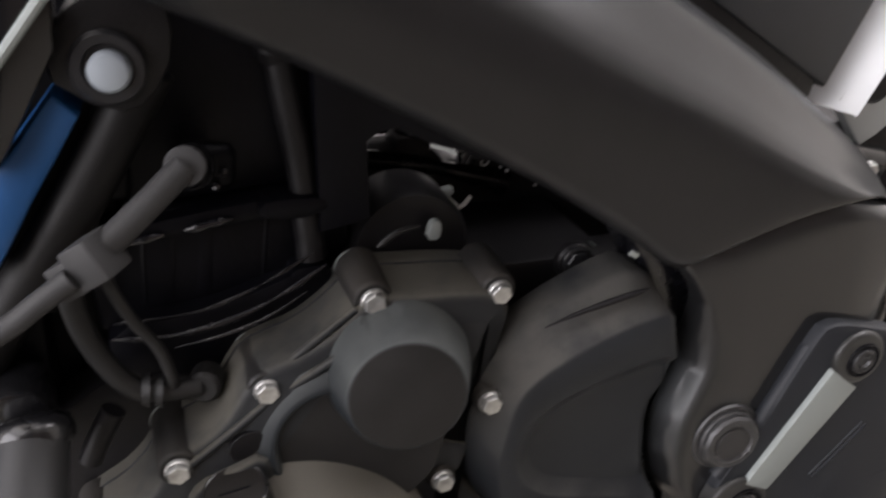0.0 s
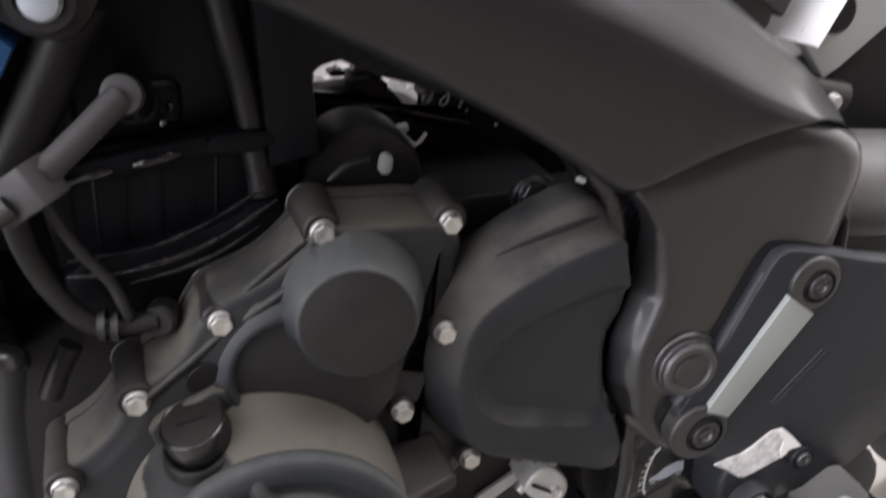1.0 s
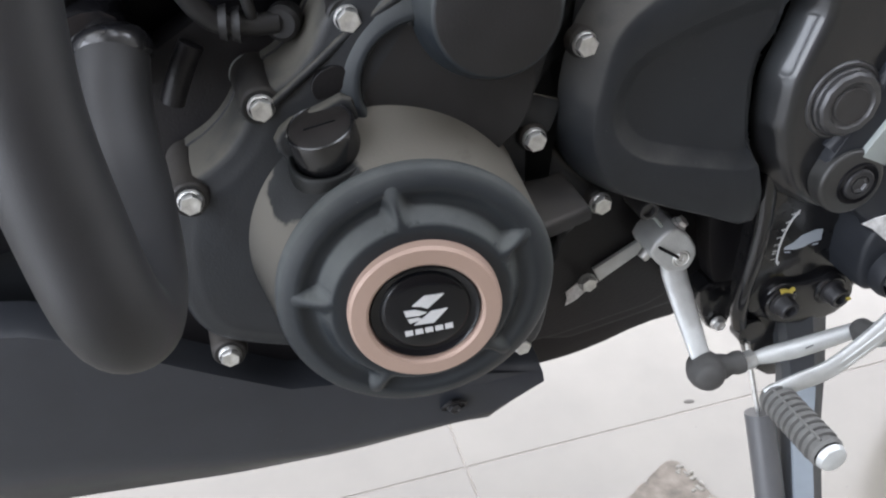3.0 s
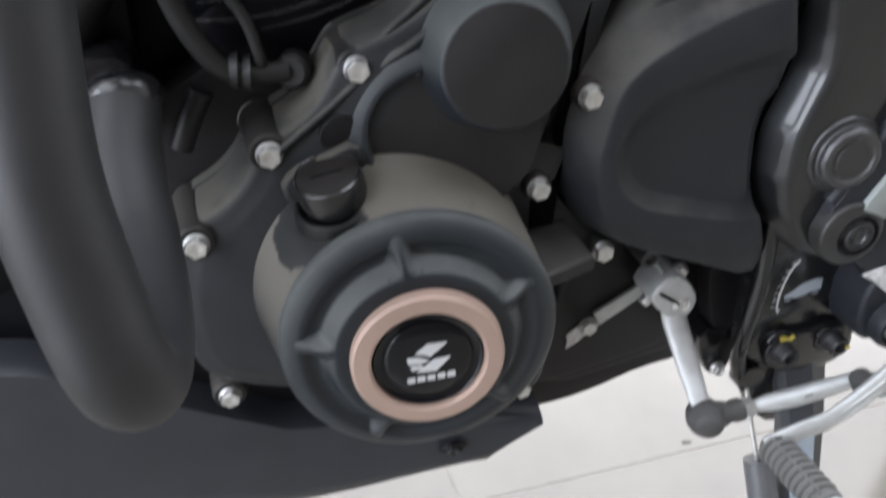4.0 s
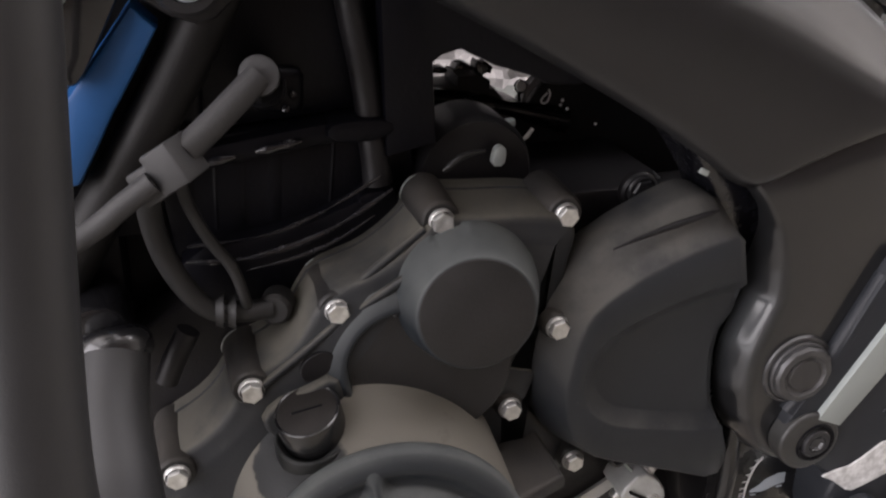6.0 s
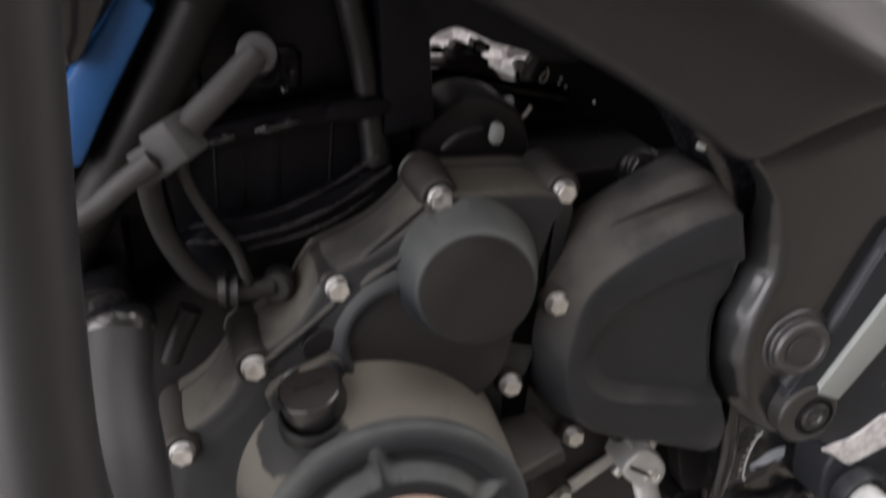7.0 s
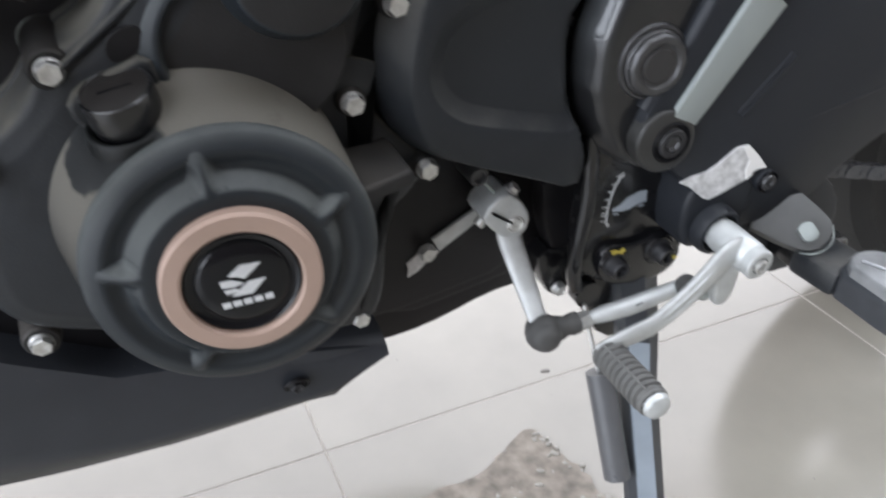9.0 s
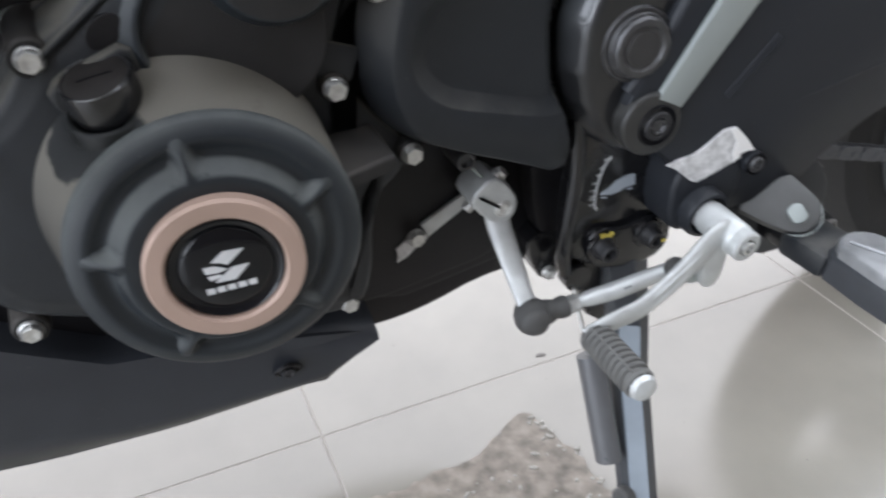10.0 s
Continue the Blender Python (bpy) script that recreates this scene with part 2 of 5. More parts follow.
WALL = material("white_wall_paint", (0.72, 0.71, 0.68), 0.8, 0.0, 0.05, 4, 0.1, 200)
GLOW = bpy.data.materials.new("bright_street")
GLOW.use_nodes = True
GLOW.node_tree.nodes["Principled BSDF"].inputs["Emission Color"].default_value = (1.0, 0.99, 0.97, 1)
GLOW.node_tree.nodes["Principled BSDF"].inputs["Emission Strength"].default_value = 2.2
FROSTED = material("frosted_sheet", (0.36, 0.36, 0.37), 0.25, 0.0, 0.7, 60, 0.6, 200)
FROSTED.node_tree.nodes["Principled BSDF"].inputs["Transmission Weight"].default_value = 0.18
FROSTED.node_tree.nodes["Principled BSDF"].inputs["IOR"].default_value = 1.2
REARM = material("rear_cover_plastic", (0.088, 0.087, 0.084), 0.45, 0.0, 0.15, 30, 0.15, 1100)
# darker copy of the bracket's silver; the plate's shade is in the colour
SILVERSHADE = material("silver_paint_shaded", (0.40, 0.42, 0.42), 0.45, 0.2, 0.1, 30, 0.1, 1200)
SILVERP = material("silver_paint", (0.78, 0.80, 0.81), 0.42, 0.2, 0.05, 30, 0.1, 1200)

STAND = material("stand_paint", (0.05, 0.055, 0.062), 0.36, 0.1, 0.15, 40, 0.15, 1300)
CHAIN = material("chain_steel", (0.105, 0.110, 0.120), 0.5, 0.4, 0.5, 160, 0.8, 400)
RIMM = material("cast_rim_paint", (0.17, 0.175, 0.18), 0.4, 0.2, 0.15, 40, 0.2, 900)

PAD = material("worn_pad_rubber", (0.25, 0.255, 0.26), 0.34, 0.25, 0.6, 55, 0.5, 900)
# pale copy of the stand paint that holds the leg's glint
STANDGLINT = material("stand_glint_paint", (0.34, 0.39, 0.44), 0.35, 0.3, 0.2, 40, 0.15, 1300)
SLEEVE = material("sleeve_plastic", (0.098, 0.100, 0.104), 0.3, 0.0, 0.15, 60, 0.15, 1300)
NUT = material("nut_steel", (0.075, 0.075, 0.077), 0.32, 0.6, 0.3, 120, 0.3, 1500)
LUGM = material("bracket_lug_paint", (0.027, 0.027, 0.026), 0.4, 0.0, 0.35, 60, 0.2, 1200)
NUTFACE = material("blackened_nut", (0.030, 0.029, 0.029), 0.45, 0.1, 0.3, 120, 0.3, 1500)
BLUETANK = material("dark_blue_tank", (0.012, 0.03, 0.08), 0.35, 0.0, 0.1, 20, 0.05, 800, coat=0.3)

# ---- shapes ----


def finish(name, bm, mat, parent=None, label="", angle=35):
    bmesh.ops.recalc_face_normals(bm, faces=bm.faces)
    me = bpy.data.meshes.new(name)
    bm.to_mesh(me)
    bm.free()
    me.materials.append(mat)
    for p in me.polygons:
        p.use_smooth = True
    me.set_sharp_from_angle(angle=radians(angle))
    ob = new(name, me)
    if parent is not None:
        ob.parent = parent
    if label:
        tagged(ob, label)
    return ob


def part(name, bm, mat, parent, label="", angle=35):
    """Links a bmesh as one mesh object under a thing or a part."""
    return finish(name, bm, mat, parent, label, angle)


def rounded(pts, times=1, closed=True):
    """Cuts the corners of an outline."""
    for _ in range(times):
        out = []
        n = len(pts)
        for i in range(n if closed else n - 1):
            a, b = Vector(pts[i]), Vector(pts[(i + 1) % n])
            out += [a.lerp(b, 0.25), a.lerp(b, 0.75)]
        if not closed:
            out = [Vector(pts[0])] + out + [Vector(pts[-1])]
        pts = out
    return [tuple(p) for p in pts]


def slab(outline, front, back, bevel=0.002, segs=2):
    """A plate with an outline in x, z, between two depths, with rounded front edges."""
    bm = bmesh.new()
    fr = [bm.verts.new((x, front, z)) for x, z in outline]
    bk = [bm.verts.new((x, back, z)) for x, z in outline]
    face = bm.faces.new(fr)
    bm.faces.new(bk[::-1])
    n = len(fr)
    for i in range(n):
        bm.faces.new((fr[i], bk[i], bk[(i + 1) % n], fr[(i + 1) % n]))
    bmesh.ops.recalc_face_normals(bm, faces=bm.faces)
    if bevel:
        bmesh.ops.bevel(bm, geom=list(face.edges), offset=bevel, segments=segs, profile=0.5, affect="EDGES", clamp_overlap=True)
    return bm


def terrace(rings):
    """Steps of outlines (depth, points) with equal counts, closed at the last."""
    bm = bmesh.new()
    rows = [[bm.verts.new((x, y, z)) for x, z in pts] for y, pts in rings]
    for a, b in zip(rows, rows[1:]):
        n = len(a)
        for i in range(n):
            bm.faces.new((a[i], a[(i + 1) % n], b[(i + 1) % n], b[i]))
    bm.faces.new(rows[-1])
    return bm


def turn_to(axis):
    """Rotation that brings -y onto the axis."""
    return Vector((0, -1, 0)).rotation_difference(Vector(axis)).to_matrix().to_4x4()


def lathe(profile, centre, axis=(0, -1, 0), segs=64):
    """A turned solid: profile of (radius, height along the axis)."""
    bm = bmesh.new()
    m = Matrix.Translation(centre) @ turn_to(axis)
    rows = []
    for r, y in profile:
        if r < 1e-6:
            rows.append([bm.verts.new(m @ Vector((0, -y, 0)))])
        else:
            rows.append([bm.verts.new(m @ Vector((r * math.cos(2 * math.pi * i / segs), -y, r * math.sin(2 * math.pi * i / segs)))) for i in range(segs)])
    for a, b in zip(rows, rows[1:]):
        for i in range(segs):
            j = (i + 1) % segs
            if len(a) == 1 and len(b) == 1:
                continue
            if len(a) == 1:
                bm.faces.new((a[0], b[j], b[i]))
            elif len(b) == 1:
                bm.faces.new((a[i], a[j], b[0]))
            else:
                bm.faces.new((a[i], a[j], b[j], b[i]))
    return bm


def smooth_path(pts, steps=8):
    """A Catmull-Rom line through the points."""
    p = [Vector(q) for q in pts]
    p = [2 * p[0] - p[1]] + p + [2 * p[-1] - p[-2]]
    out = []
    for i in range(1, len(p) - 2):
        for k in range(steps):
            t = k / steps
            a, b, c, d = p[i - 1], p[i], p[i + 1], p[i + 2]
            out.append(0.5 * ((2 * b) + (c - a) * t + (2 * a - 5 * b + 4 * c - d) * t * t + (3 * b - a - 3 * c + d) * t ** 3))
    out.append(p[-2])
    return out


def tube(pts, radius, segs=16, steps=8, smooth=True, flat=1.0, up=(0, 0, 1)):
    """A swept tube; radius is one number or one per point; flat squeezes it along the up side."""
    line = smooth_path(pts, steps) if smooth else [Vector(q) for q in pts]
    n = len(line)
    if isinstance(radius, (int, float)):
        rad = [radius] * n
    else:
        rad = [float(np.interp(i / (n - 1), np.linspace(0, 1, len(radius)), radius)) for i in range(n)]
    bm = bmesh.new()
    rows = []
    side = None
    for i, c in enumerate(line):
        d = (line[min(i + 1, n - 1)] - line[max(i - 1, 0)]).normalized()
        if side is None:
            side = d.cross(Vector(up))
            if side.length < 1e-4:
                side = d.cross(Vector((1, 0, 0)))
        side = (side - d * side.dot(d)).normalized()
        u = d.cross(side)
        rows.append([bm.verts.new(c + rad[i] * (math.cos(2 * math.pi * k / segs) * side + flat * math.sin(2 * math.pi * k / segs) * u)) for k in range(segs)])
    for a, b in zip(rows, rows[1:]):
        for k in range(segs):
            bm.faces.new((a[k], a[(k + 1) % segs], b[(k + 1) % segs], b[k]))
    bm.faces.new(rows[0][::-1])
    bm.faces.new(rows[-1])
    return bm


def block(size, m, bevel=0.002, segs=2):
    """A box with rounded edges, set by a pose."""
    bm = bmesh.new()
    bmesh.ops.create_cube(bm, size=1, matrix=Matrix.Diagonal((*size, 1)))
    if bevel:
        bmesh.ops.bevel(bm, geom=list(bm.edges), offset=bevel, segments=segs, profile=0.5, affect="EDGES")
    bmesh.ops.transform(bm, matrix=m, verts=bm.verts)
    return bm


def grid(rows):
    """A sheet through rows of points."""
    bm = bmesh.new()
    vs = [[bm.verts.new(p) for p in r] for r in rows]
    for a, b in zip(vs, vs[1:]):
        for i in range(len(a) - 1):
            bm.faces.new((a[i], a[i + 1], b[i + 1], b[i]))
    return bm


def join(a, b):
    """Adds bmesh b to a."""
    me = bpy.data.meshes.new("part")
    b.to_mesh(me)
    b.free()
    a.from_mesh(me)
    bpy.data.meshes.remove(me)
    return a


def hex_head(r, h, flange, dish=0.0):
    """A flange bolt's head along -y from the origin."""
    bm = lathe([(flange, -0.001), (flange, 0.0008), (flange * 0.93, 0.0016), (r * 1.0, 0.0020)], (0, 0, 0), segs=24)
    join(bm, lathe([(r, 0.0014), (r, h - 0.0008), (r * 0.9, h), (r * 0.55, h), (r * 0.45, h - dish), (0, h - dish)], (0, 0, 0), segs=6))
    return bm


def mesh_of(bm, mat, name, angle=35):
    ob = finish(name, bm, mat, None, "", angle)
    me = ob.data
    bpy.data.objects.remove(ob)
    return me


def place(name, me, parent, at, axis=(0, -1, 0), spin=0.0, label=""):
    ob = new(name, me)
    ob.parent = parent
    ob.matrix_basis = Matrix.Translation(at) @ turn_to(Vector(axis).normalized()) @ Matrix.Rotation(spin, 4, "Y")
    if label:
        tagged(ob, label)
    return ob

# ---- room ----


def boxmesh(name, lo, hi, mat, label, category):
    bm = bmesh.new()
    bmesh.ops.create_cube(bm, size=1)
    for v in bm.verts:
        v.co = Vector([lo[i] if v.co[i] < 0 else hi[i] for i in range(3)])
    return tagged(finish(name, bm, mat), label, category, "", "structure")


XA, XB, YA, YB, TOP = -3.4, 4.6, -3.0, 1.9, 3.4
boxmesh("wall_east", (XB, YA, 0), (XB + 0.2, YB, TOP), WALL, "plain white painted showroom wall", "wall")
boxmesh("ceiling", (XA - 0.2, YA - 0.2, TOP), (XB + 0.2, YB + 0.2, TOP + 0.15), WALL, "plain white painted ceiling of the showroom", "ceiling")
# unseen wall, set dark and warm to tone reflections on front faces
boxmesh("wall_south", (XA, YA - 0.2, 0), (XB, YA, TOP), SOUTHWALL, "unseen dark warm wall on the near side", "wall")


def wall_with_opening(name, pieces, label):
    w = boxmesh(name, *pieces[0], WALL, label, "wall")
    for lo, hi in pieces[1:]:
        bm = bmesh.new()
        bmesh.ops.create_cube(bm, size=1)
        for v in bm.verts:
            v.co = Vector([lo[i] if v.co[i] < 0 else hi[i] for i in range(3)])
        part("wall_piece", bm, WALL, w)


wall_with_opening("wall_north", [((XA, YB, 0), (-2.4, YB + 0.2, TOP)), ((4.4, YB, 0), (XB, YB + 0.2, TOP)), ((-2.4, YB, 3.15), (4.4, YB + 0.2, TOP))], "white wall with a wide open shop front")
wall_with_opening("wall_west", [((XA - 0.2, YA, 0), (XA, -2.9, TOP)), ((XA - 0.2, 0.4, 0), (XA, YB, TOP)), ((XA - 0.2, -2.9, 3.0), (XA, 0.4, TOP))], "white wall with a wide open shop front")

# added low block; it dims the bright view under the beam
boxmesh("low_block", (-2.4, YB + 0.02, 0), (4.4, YB + 0.14, 0.32), LOWBLOCK, "low grey block added to dim the view outside", "wall")
boxmesh("backdrop", (-6.0, 4.2, -0.5), (9.0, 4.3, 6.0), GLOW, "bright daylit street beyond the shop front", "backdrop")

# ---- motorcycle ----
bike = new("motorcycle")
bike.empty_display_size = 0.1
bike.matrix_world = pose(0, 0.4676, 0, 3.3, 0, 0)
tagged(bike, "black and grey motorcycle leaning on its side stand", "motorcycle")

BOLT = mesh_of(hex_head(0.0061, 0.0050, 0.0069, 0.0003), STEEL, "bolt")
SMALLBOLT = mesh_of(hex_head(0.0048, 0.005, 0.0058, 0.0005), STEEL, "bolt")
SOCKET = mesh_of(lathe([(0.0050, 0.0), (0.0050, 0.0036), (0.0044, 0.0042), (0.0034, 0.0042), (0.0030, 0.0005), (0, 0.0005)], (0, 0, 0), segs=24), STEEL, "bolt_socket")

# engine case behind the covers
case = part("crankcase", slab(rounded([(-0.03, 0.26), (-0.03, 0.46), (0.04, 0.50), (0.11, 0.535), (0.25, 0.535), (0.36, 0.53), (0.40, 0.40), (0.40, 0.27), (0.30, 0.225), (0.10, 0.225)], 1), -0.094, 0.0, 0.004), DARK, bike, "black engine crankcase")
part("far_case", slab(rounded([(-0.03, 0.26), (-0.03, 0.46), (0.04, 0.48), (0.25, 0.48), (0.36, 0.47), (0.40, 0.27), (0.30, 0.225), (0.10, 0.225)], 1), 0.0, 0.12, 0.004), DARK, case)

# stator cover: shell, bolt columns and ribs
SHELL = [(0.024, 0.320), (0.008, 0.335), (0.003, 0.358), (0.003, 0.385), (0.008, 0.406), (0.021, 0.4212), (0.042, 0.4430), (0.064, 0.4650), (0.088, 0.4850), (0.112, 0.5043), (0.141, 0.5262), (0.158, 0.5385), (0.172, 0.5462), (0.205, 0.5452), (0.236, 0.5412), (0.247, 0.530), (0.240, 0.508), (0.240, 0.470), (0.222, 0.455), (0.214, 0.425), (0.232, 0.398), (0.2535, 0.3795), (0.248, 0.362), (0.226, 0.345), (0.222, 0.275), (0.206, 0.2600), (0.150, 0.270), (0.080, 0.300)]


def inset(pts, d):
    """An outline moved inwards by d along its corner normals (clockwise outlines)."""
    out, n = [], len(pts)
    for i in range(n):
        p, q, r = Vector(pts[i - 1]), Vector(pts[i]), Vector(pts[(i + 1) % n])
        e, f = (q - p).normalized(), (r - q).normalized()
        m = Vector((e.y + f.y, -e.x - f.x))
        m = m.normalized() / max(m.normalized().dot(Vector((e.y, -e.x))), 0.6)
        out.append(tuple(q + m * d))
    return out


shell_line = []
for p in rounded(SHELL, 2):
    # the wall swells round the upper bolts
    q = Vector(p)
    for c, n, w in (((0.1119, 0.5046), (-0.0059, 0.0074), 0.020), ((0.0640, 0.4668), (-0.0031, 0.0039), 0.014), ((0.1692, 0.5462), (-0.0025, 0.0031), 0.014), ((0.0206, 0.4228), (-0.0044, 0.0055), 0.018)):
        q += Vector(n) * math.exp(-((Vector(p) - Vector(c)).length / w) ** 2)
    shell_line.append(tuple(q))
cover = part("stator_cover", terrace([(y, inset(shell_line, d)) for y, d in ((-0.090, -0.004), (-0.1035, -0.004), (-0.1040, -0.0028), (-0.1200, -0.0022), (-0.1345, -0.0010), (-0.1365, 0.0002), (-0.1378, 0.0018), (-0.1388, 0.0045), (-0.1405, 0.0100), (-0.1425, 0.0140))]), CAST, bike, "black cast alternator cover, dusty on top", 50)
DAX = Vector((-0.07, -1, 0.05)).normalized()
DC = Vector((0.1310, -0.130, 0.3680))
RM_AX = turn_to(DAX).to_3x3()
rows = []
for d, r in ((-0.004, 0.0840), (0.004, 0.0805), (0.012, 0.0793), (0.030, 0.0775), (0.046, 0.0757), (0.0505, 0.0745), (0.0515, 0.071)):
    c = Vector((0.1195, -0.130, 0.3880)).lerp(DC - Vector((0, 0, 0.0005)), min(max(d, 0) / 0.050, 1)) + DAX * d
    rows.append([RM_AX @ Vector((r * math.cos(2 * math.pi * q / 112), 0, r * math.sin(2 * math.pi * q / 112))) + c for q in range(113)])
part("drum", grid(rows), DRUM, cover, "dusty cylindrical drum with an oil-wiped patch")
CAP_LINE = [(0.0715, 0.0475), (0.0742, 0.0510), (0.0752, 0.0545), (0.0750, 0.0566), (0.0742, 0.0584), (0.0726, 0.0600), (0.0695, 0.0617), (0.0665, 0.0630), (0.0645, 0.0635), (0.0630, 0.0633), (0.0615, 0.0626), (0.0598, 0.0617), (0.0575, 0.0611), (0.0556, 0.0611), (0.0544, 0.0616), (0.0534, 0.0627), (0.0492, 0.0690), (0.0480, 0.0702), (0.0466, 0.0708), (0.0440, 0.0709), (0.0410, 0.0706), (0.036, 0.0705), (0, 0.0705)]
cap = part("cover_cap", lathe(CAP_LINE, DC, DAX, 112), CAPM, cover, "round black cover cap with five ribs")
RM = Matrix.Translation(DC) @ turn_to(DAX)
for a in (27, 99, 171, 243, 315):
    # a ridge with hollow flanks that fade into the dish
    rows = []
    for r in (0.0462, 0.0480, 0.0500, 0.0525, 0.0550, 0.0580, 0.0610, 0.0635, 0.0660, 0.0680):
        base = float(np.interp(r, [p[0] for p in CAP_LINE[::-1]], [p[1] for p in CAP_LINE[::-1]]))
        ridge = float(np.interp(r, (0.0462, 0.0500, 0.0550, 0.0610, 0.0640, 0.0680), (0.0711, 0.0705, 0.0689, 0.0664, 0.0648, 0.0622)))
        rows.append([(r, -(base - 0.0006 + max(ridge - base + 0.0006, 0) * f), w) for w, f in ((-0.0092, 0), (-0.0062, 0.10), (-0.0040, 0.36), (-0.0024, 0.78), (-0.0012, 0.97), (0, 1), (0.0012, 0.97), (0.0024, 0.78), (0.0040, 0.36), (0.0062, 0.10), (0.0092, 0))])
    bm = grid(rows)
    bmesh.ops.transform(bm, matrix=RM @ Matrix.Rotation(-radians(a), 4, "Y"), verts=bm.verts)
    part("rib", bm, CAPM, cap, "", 80)
RAX = Vector((-0.11, -1, 0.07)).normalized()
RC = Vector((0.1263, -0.2030, 0.3708))
part("copper_ring", lathe([(0.0405, -0.004), (0.0400, 0.0035), (0.0385, 0.0052), (0.0310, 0.0056), (0.0296, 0.0046), (0.0290, -0.003)], RC, RAX, 96), COPPER, cap, "satin rose copper ring")
part("bezel", lathe([(0.0295, -0.003), (0.0290, 0.0012), (0.0282, 0.0028), (0.0270, 0.0018), (0.0238, 0.0012), (0.0232, 0.0022), (0.0225, 0.0020)], RC, RAX, 80), BADGE, cap)
part("badge_disc", lathe([(0.0230, 0.0), (0.0226, 0.0022), (0.0210, 0.0032), (0.012, 0.0040), (0, 0.0043)], RC, RAX, 80), BADGE, cap, "glossy black badge disc")
BM = Matrix.Translation(RC) @ turn_to(RAX)


def flat_mark(name, polys, mat, parent, m, lift, thick=0.0003):
    bm = bmesh.new()
    for poly in polys:
        join(bm, slab(poly, -lift - thick, -lift + 0.001, 0))
    bmesh.ops.transform(bm, matrix=m, verts=bm.verts)
    return part(name, bm, mat, parent)


BM = BM @ Matrix.Rotation(-radians(4), 4, "Y")
k = 0.00027
flat_mark("badge_emblem", [
    [(-24 * k, 24 * k), (2 * k, 42 * k), (39 * k, 39 * k), (16 * k, 22 * k), (4 * k, 13 * k), (-8 * k, 20 * k)],
    [(-41 * k, 16 * k), (-20 * k, 15 * k), (2 * k, 4 * k), (-14 * k, 0 * k), (-39 * k, 2 * k)],
    [(-37 * k, -4 * k), (-16 * k, -4 * k), (-8 * k, -10 * k), (-34 * k, -14 * k)],
    [(-26 * k, -20 * k), (10 * k, 5 * k), (42 * k, 5 * k), (30 * k, -6 * k), (12 * k, -22 * k)],
], WHITEMARK, cap, BM, 0.0045)
for i in range(5):
    x0 = (-46 + i * 19.5) * k
    flat_mark("badge_bar", [[(x0, -44 * k), (x0, -32 * k), (x0 + 15.5 * k, -32 * k), (x0 + 15.5 * k, -44 * k)]], WHITEMARK, cap, BM, 0.0040)

# starter gear bulge
SAX = Vector((-0.13, -1, 0.10)).normalized()
SC = Vector((0.1819, -0.1335, 0.5055))
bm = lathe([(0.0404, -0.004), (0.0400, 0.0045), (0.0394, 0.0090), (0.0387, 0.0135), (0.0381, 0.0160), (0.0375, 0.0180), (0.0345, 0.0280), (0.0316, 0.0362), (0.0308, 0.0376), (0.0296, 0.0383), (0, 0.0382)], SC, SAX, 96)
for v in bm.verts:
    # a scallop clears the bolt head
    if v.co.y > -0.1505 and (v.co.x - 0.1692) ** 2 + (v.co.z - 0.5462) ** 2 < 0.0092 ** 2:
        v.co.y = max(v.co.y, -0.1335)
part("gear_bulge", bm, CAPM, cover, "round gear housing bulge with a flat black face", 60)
part("gear_face", lathe([(0.0298, 0.0374), (0.0296, 0.0386), (0.0288, 0.0390), (0, 0.0391)], SC, SAX, 72), COLUMN, cover, "flat matt black face", 30)
for line, r in (([(0.112, -0.1330, 0.5060), (0.134, -0.1345, 0.5240), (0.160, -0.1350, 0.5430)], 0.0024), ([(0.120, -0.1390, 0.5020), (0.138, -0.1415, 0.5140), (0.152, -0.1440, 0.5240), (0.162, -0.1460, 0.5320)], 0.0026), ([(0.066, -0.1400, 0.4650), (0.090, -0.1405, 0.4825), (0.112, -0.1400, 0.4990)], 0.0022), ([(0.176, -0.1360, 0.5440), (0.210, -0.1350, 0.5415), (0.238, -0.1340, 0.5365)], 0.0022), ([(0.141, -0.1440, 0.5000), (0.148, -0.1450, 0.5150), (0.156, -0.1450, 0.5270)], 0.0024)):
    part("rib", tube(line, r, 12), CAST, cover)
# low bulge between the gear housing and the drum
PM0 = Matrix.Translation((0.1480, -0.1375, 0.4680)) @ turn_to(SAX)
rows = []
for r, d in ((0.054, -0.004), (0.0500, 0.0030), (0.0485, 0.0072), (0.0470, 0.0092), (0.0372, 0.0140), (0.0352, 0.0146), (0.0338, 0.0142), (0.0328, 0.0120), (0.0322, 0.0080)):
    rows.append([PM0 @ Vector((r * math.cos(radians(q)), -d, r * math.sin(radians(q)))) for q in range(95, 236, 5)])
part("low_bulge", grid(rows), CAPM, cover, "", 60)
part("pocket_face", lathe([(0.0450, 0.0020), (0.0450, 0.0090), (0.0440, 0.0098), (0, 0.0098)], (0.1600, -0.1385, 0.4660), SAX, 64), COLUMN, cover)
# dark sheet, slightly proud, painted as the shade in a recess
part("recess_dark", slab(rounded([(0.0889, 0.4735), (0.0929, 0.4815), (0.1045, 0.4850), (0.1087, 0.4786), (0.1038, 0.4697), (0.0919, 0.4660)], 2), -0.1432, -0.140, 0.0003, 1), DARK, cover)
# filler neck and plug
PAX = Vector((-0.19, -0.21, 0.955)).normalized()
PC = Vector((0.0895, -0.1580, 0.4611))
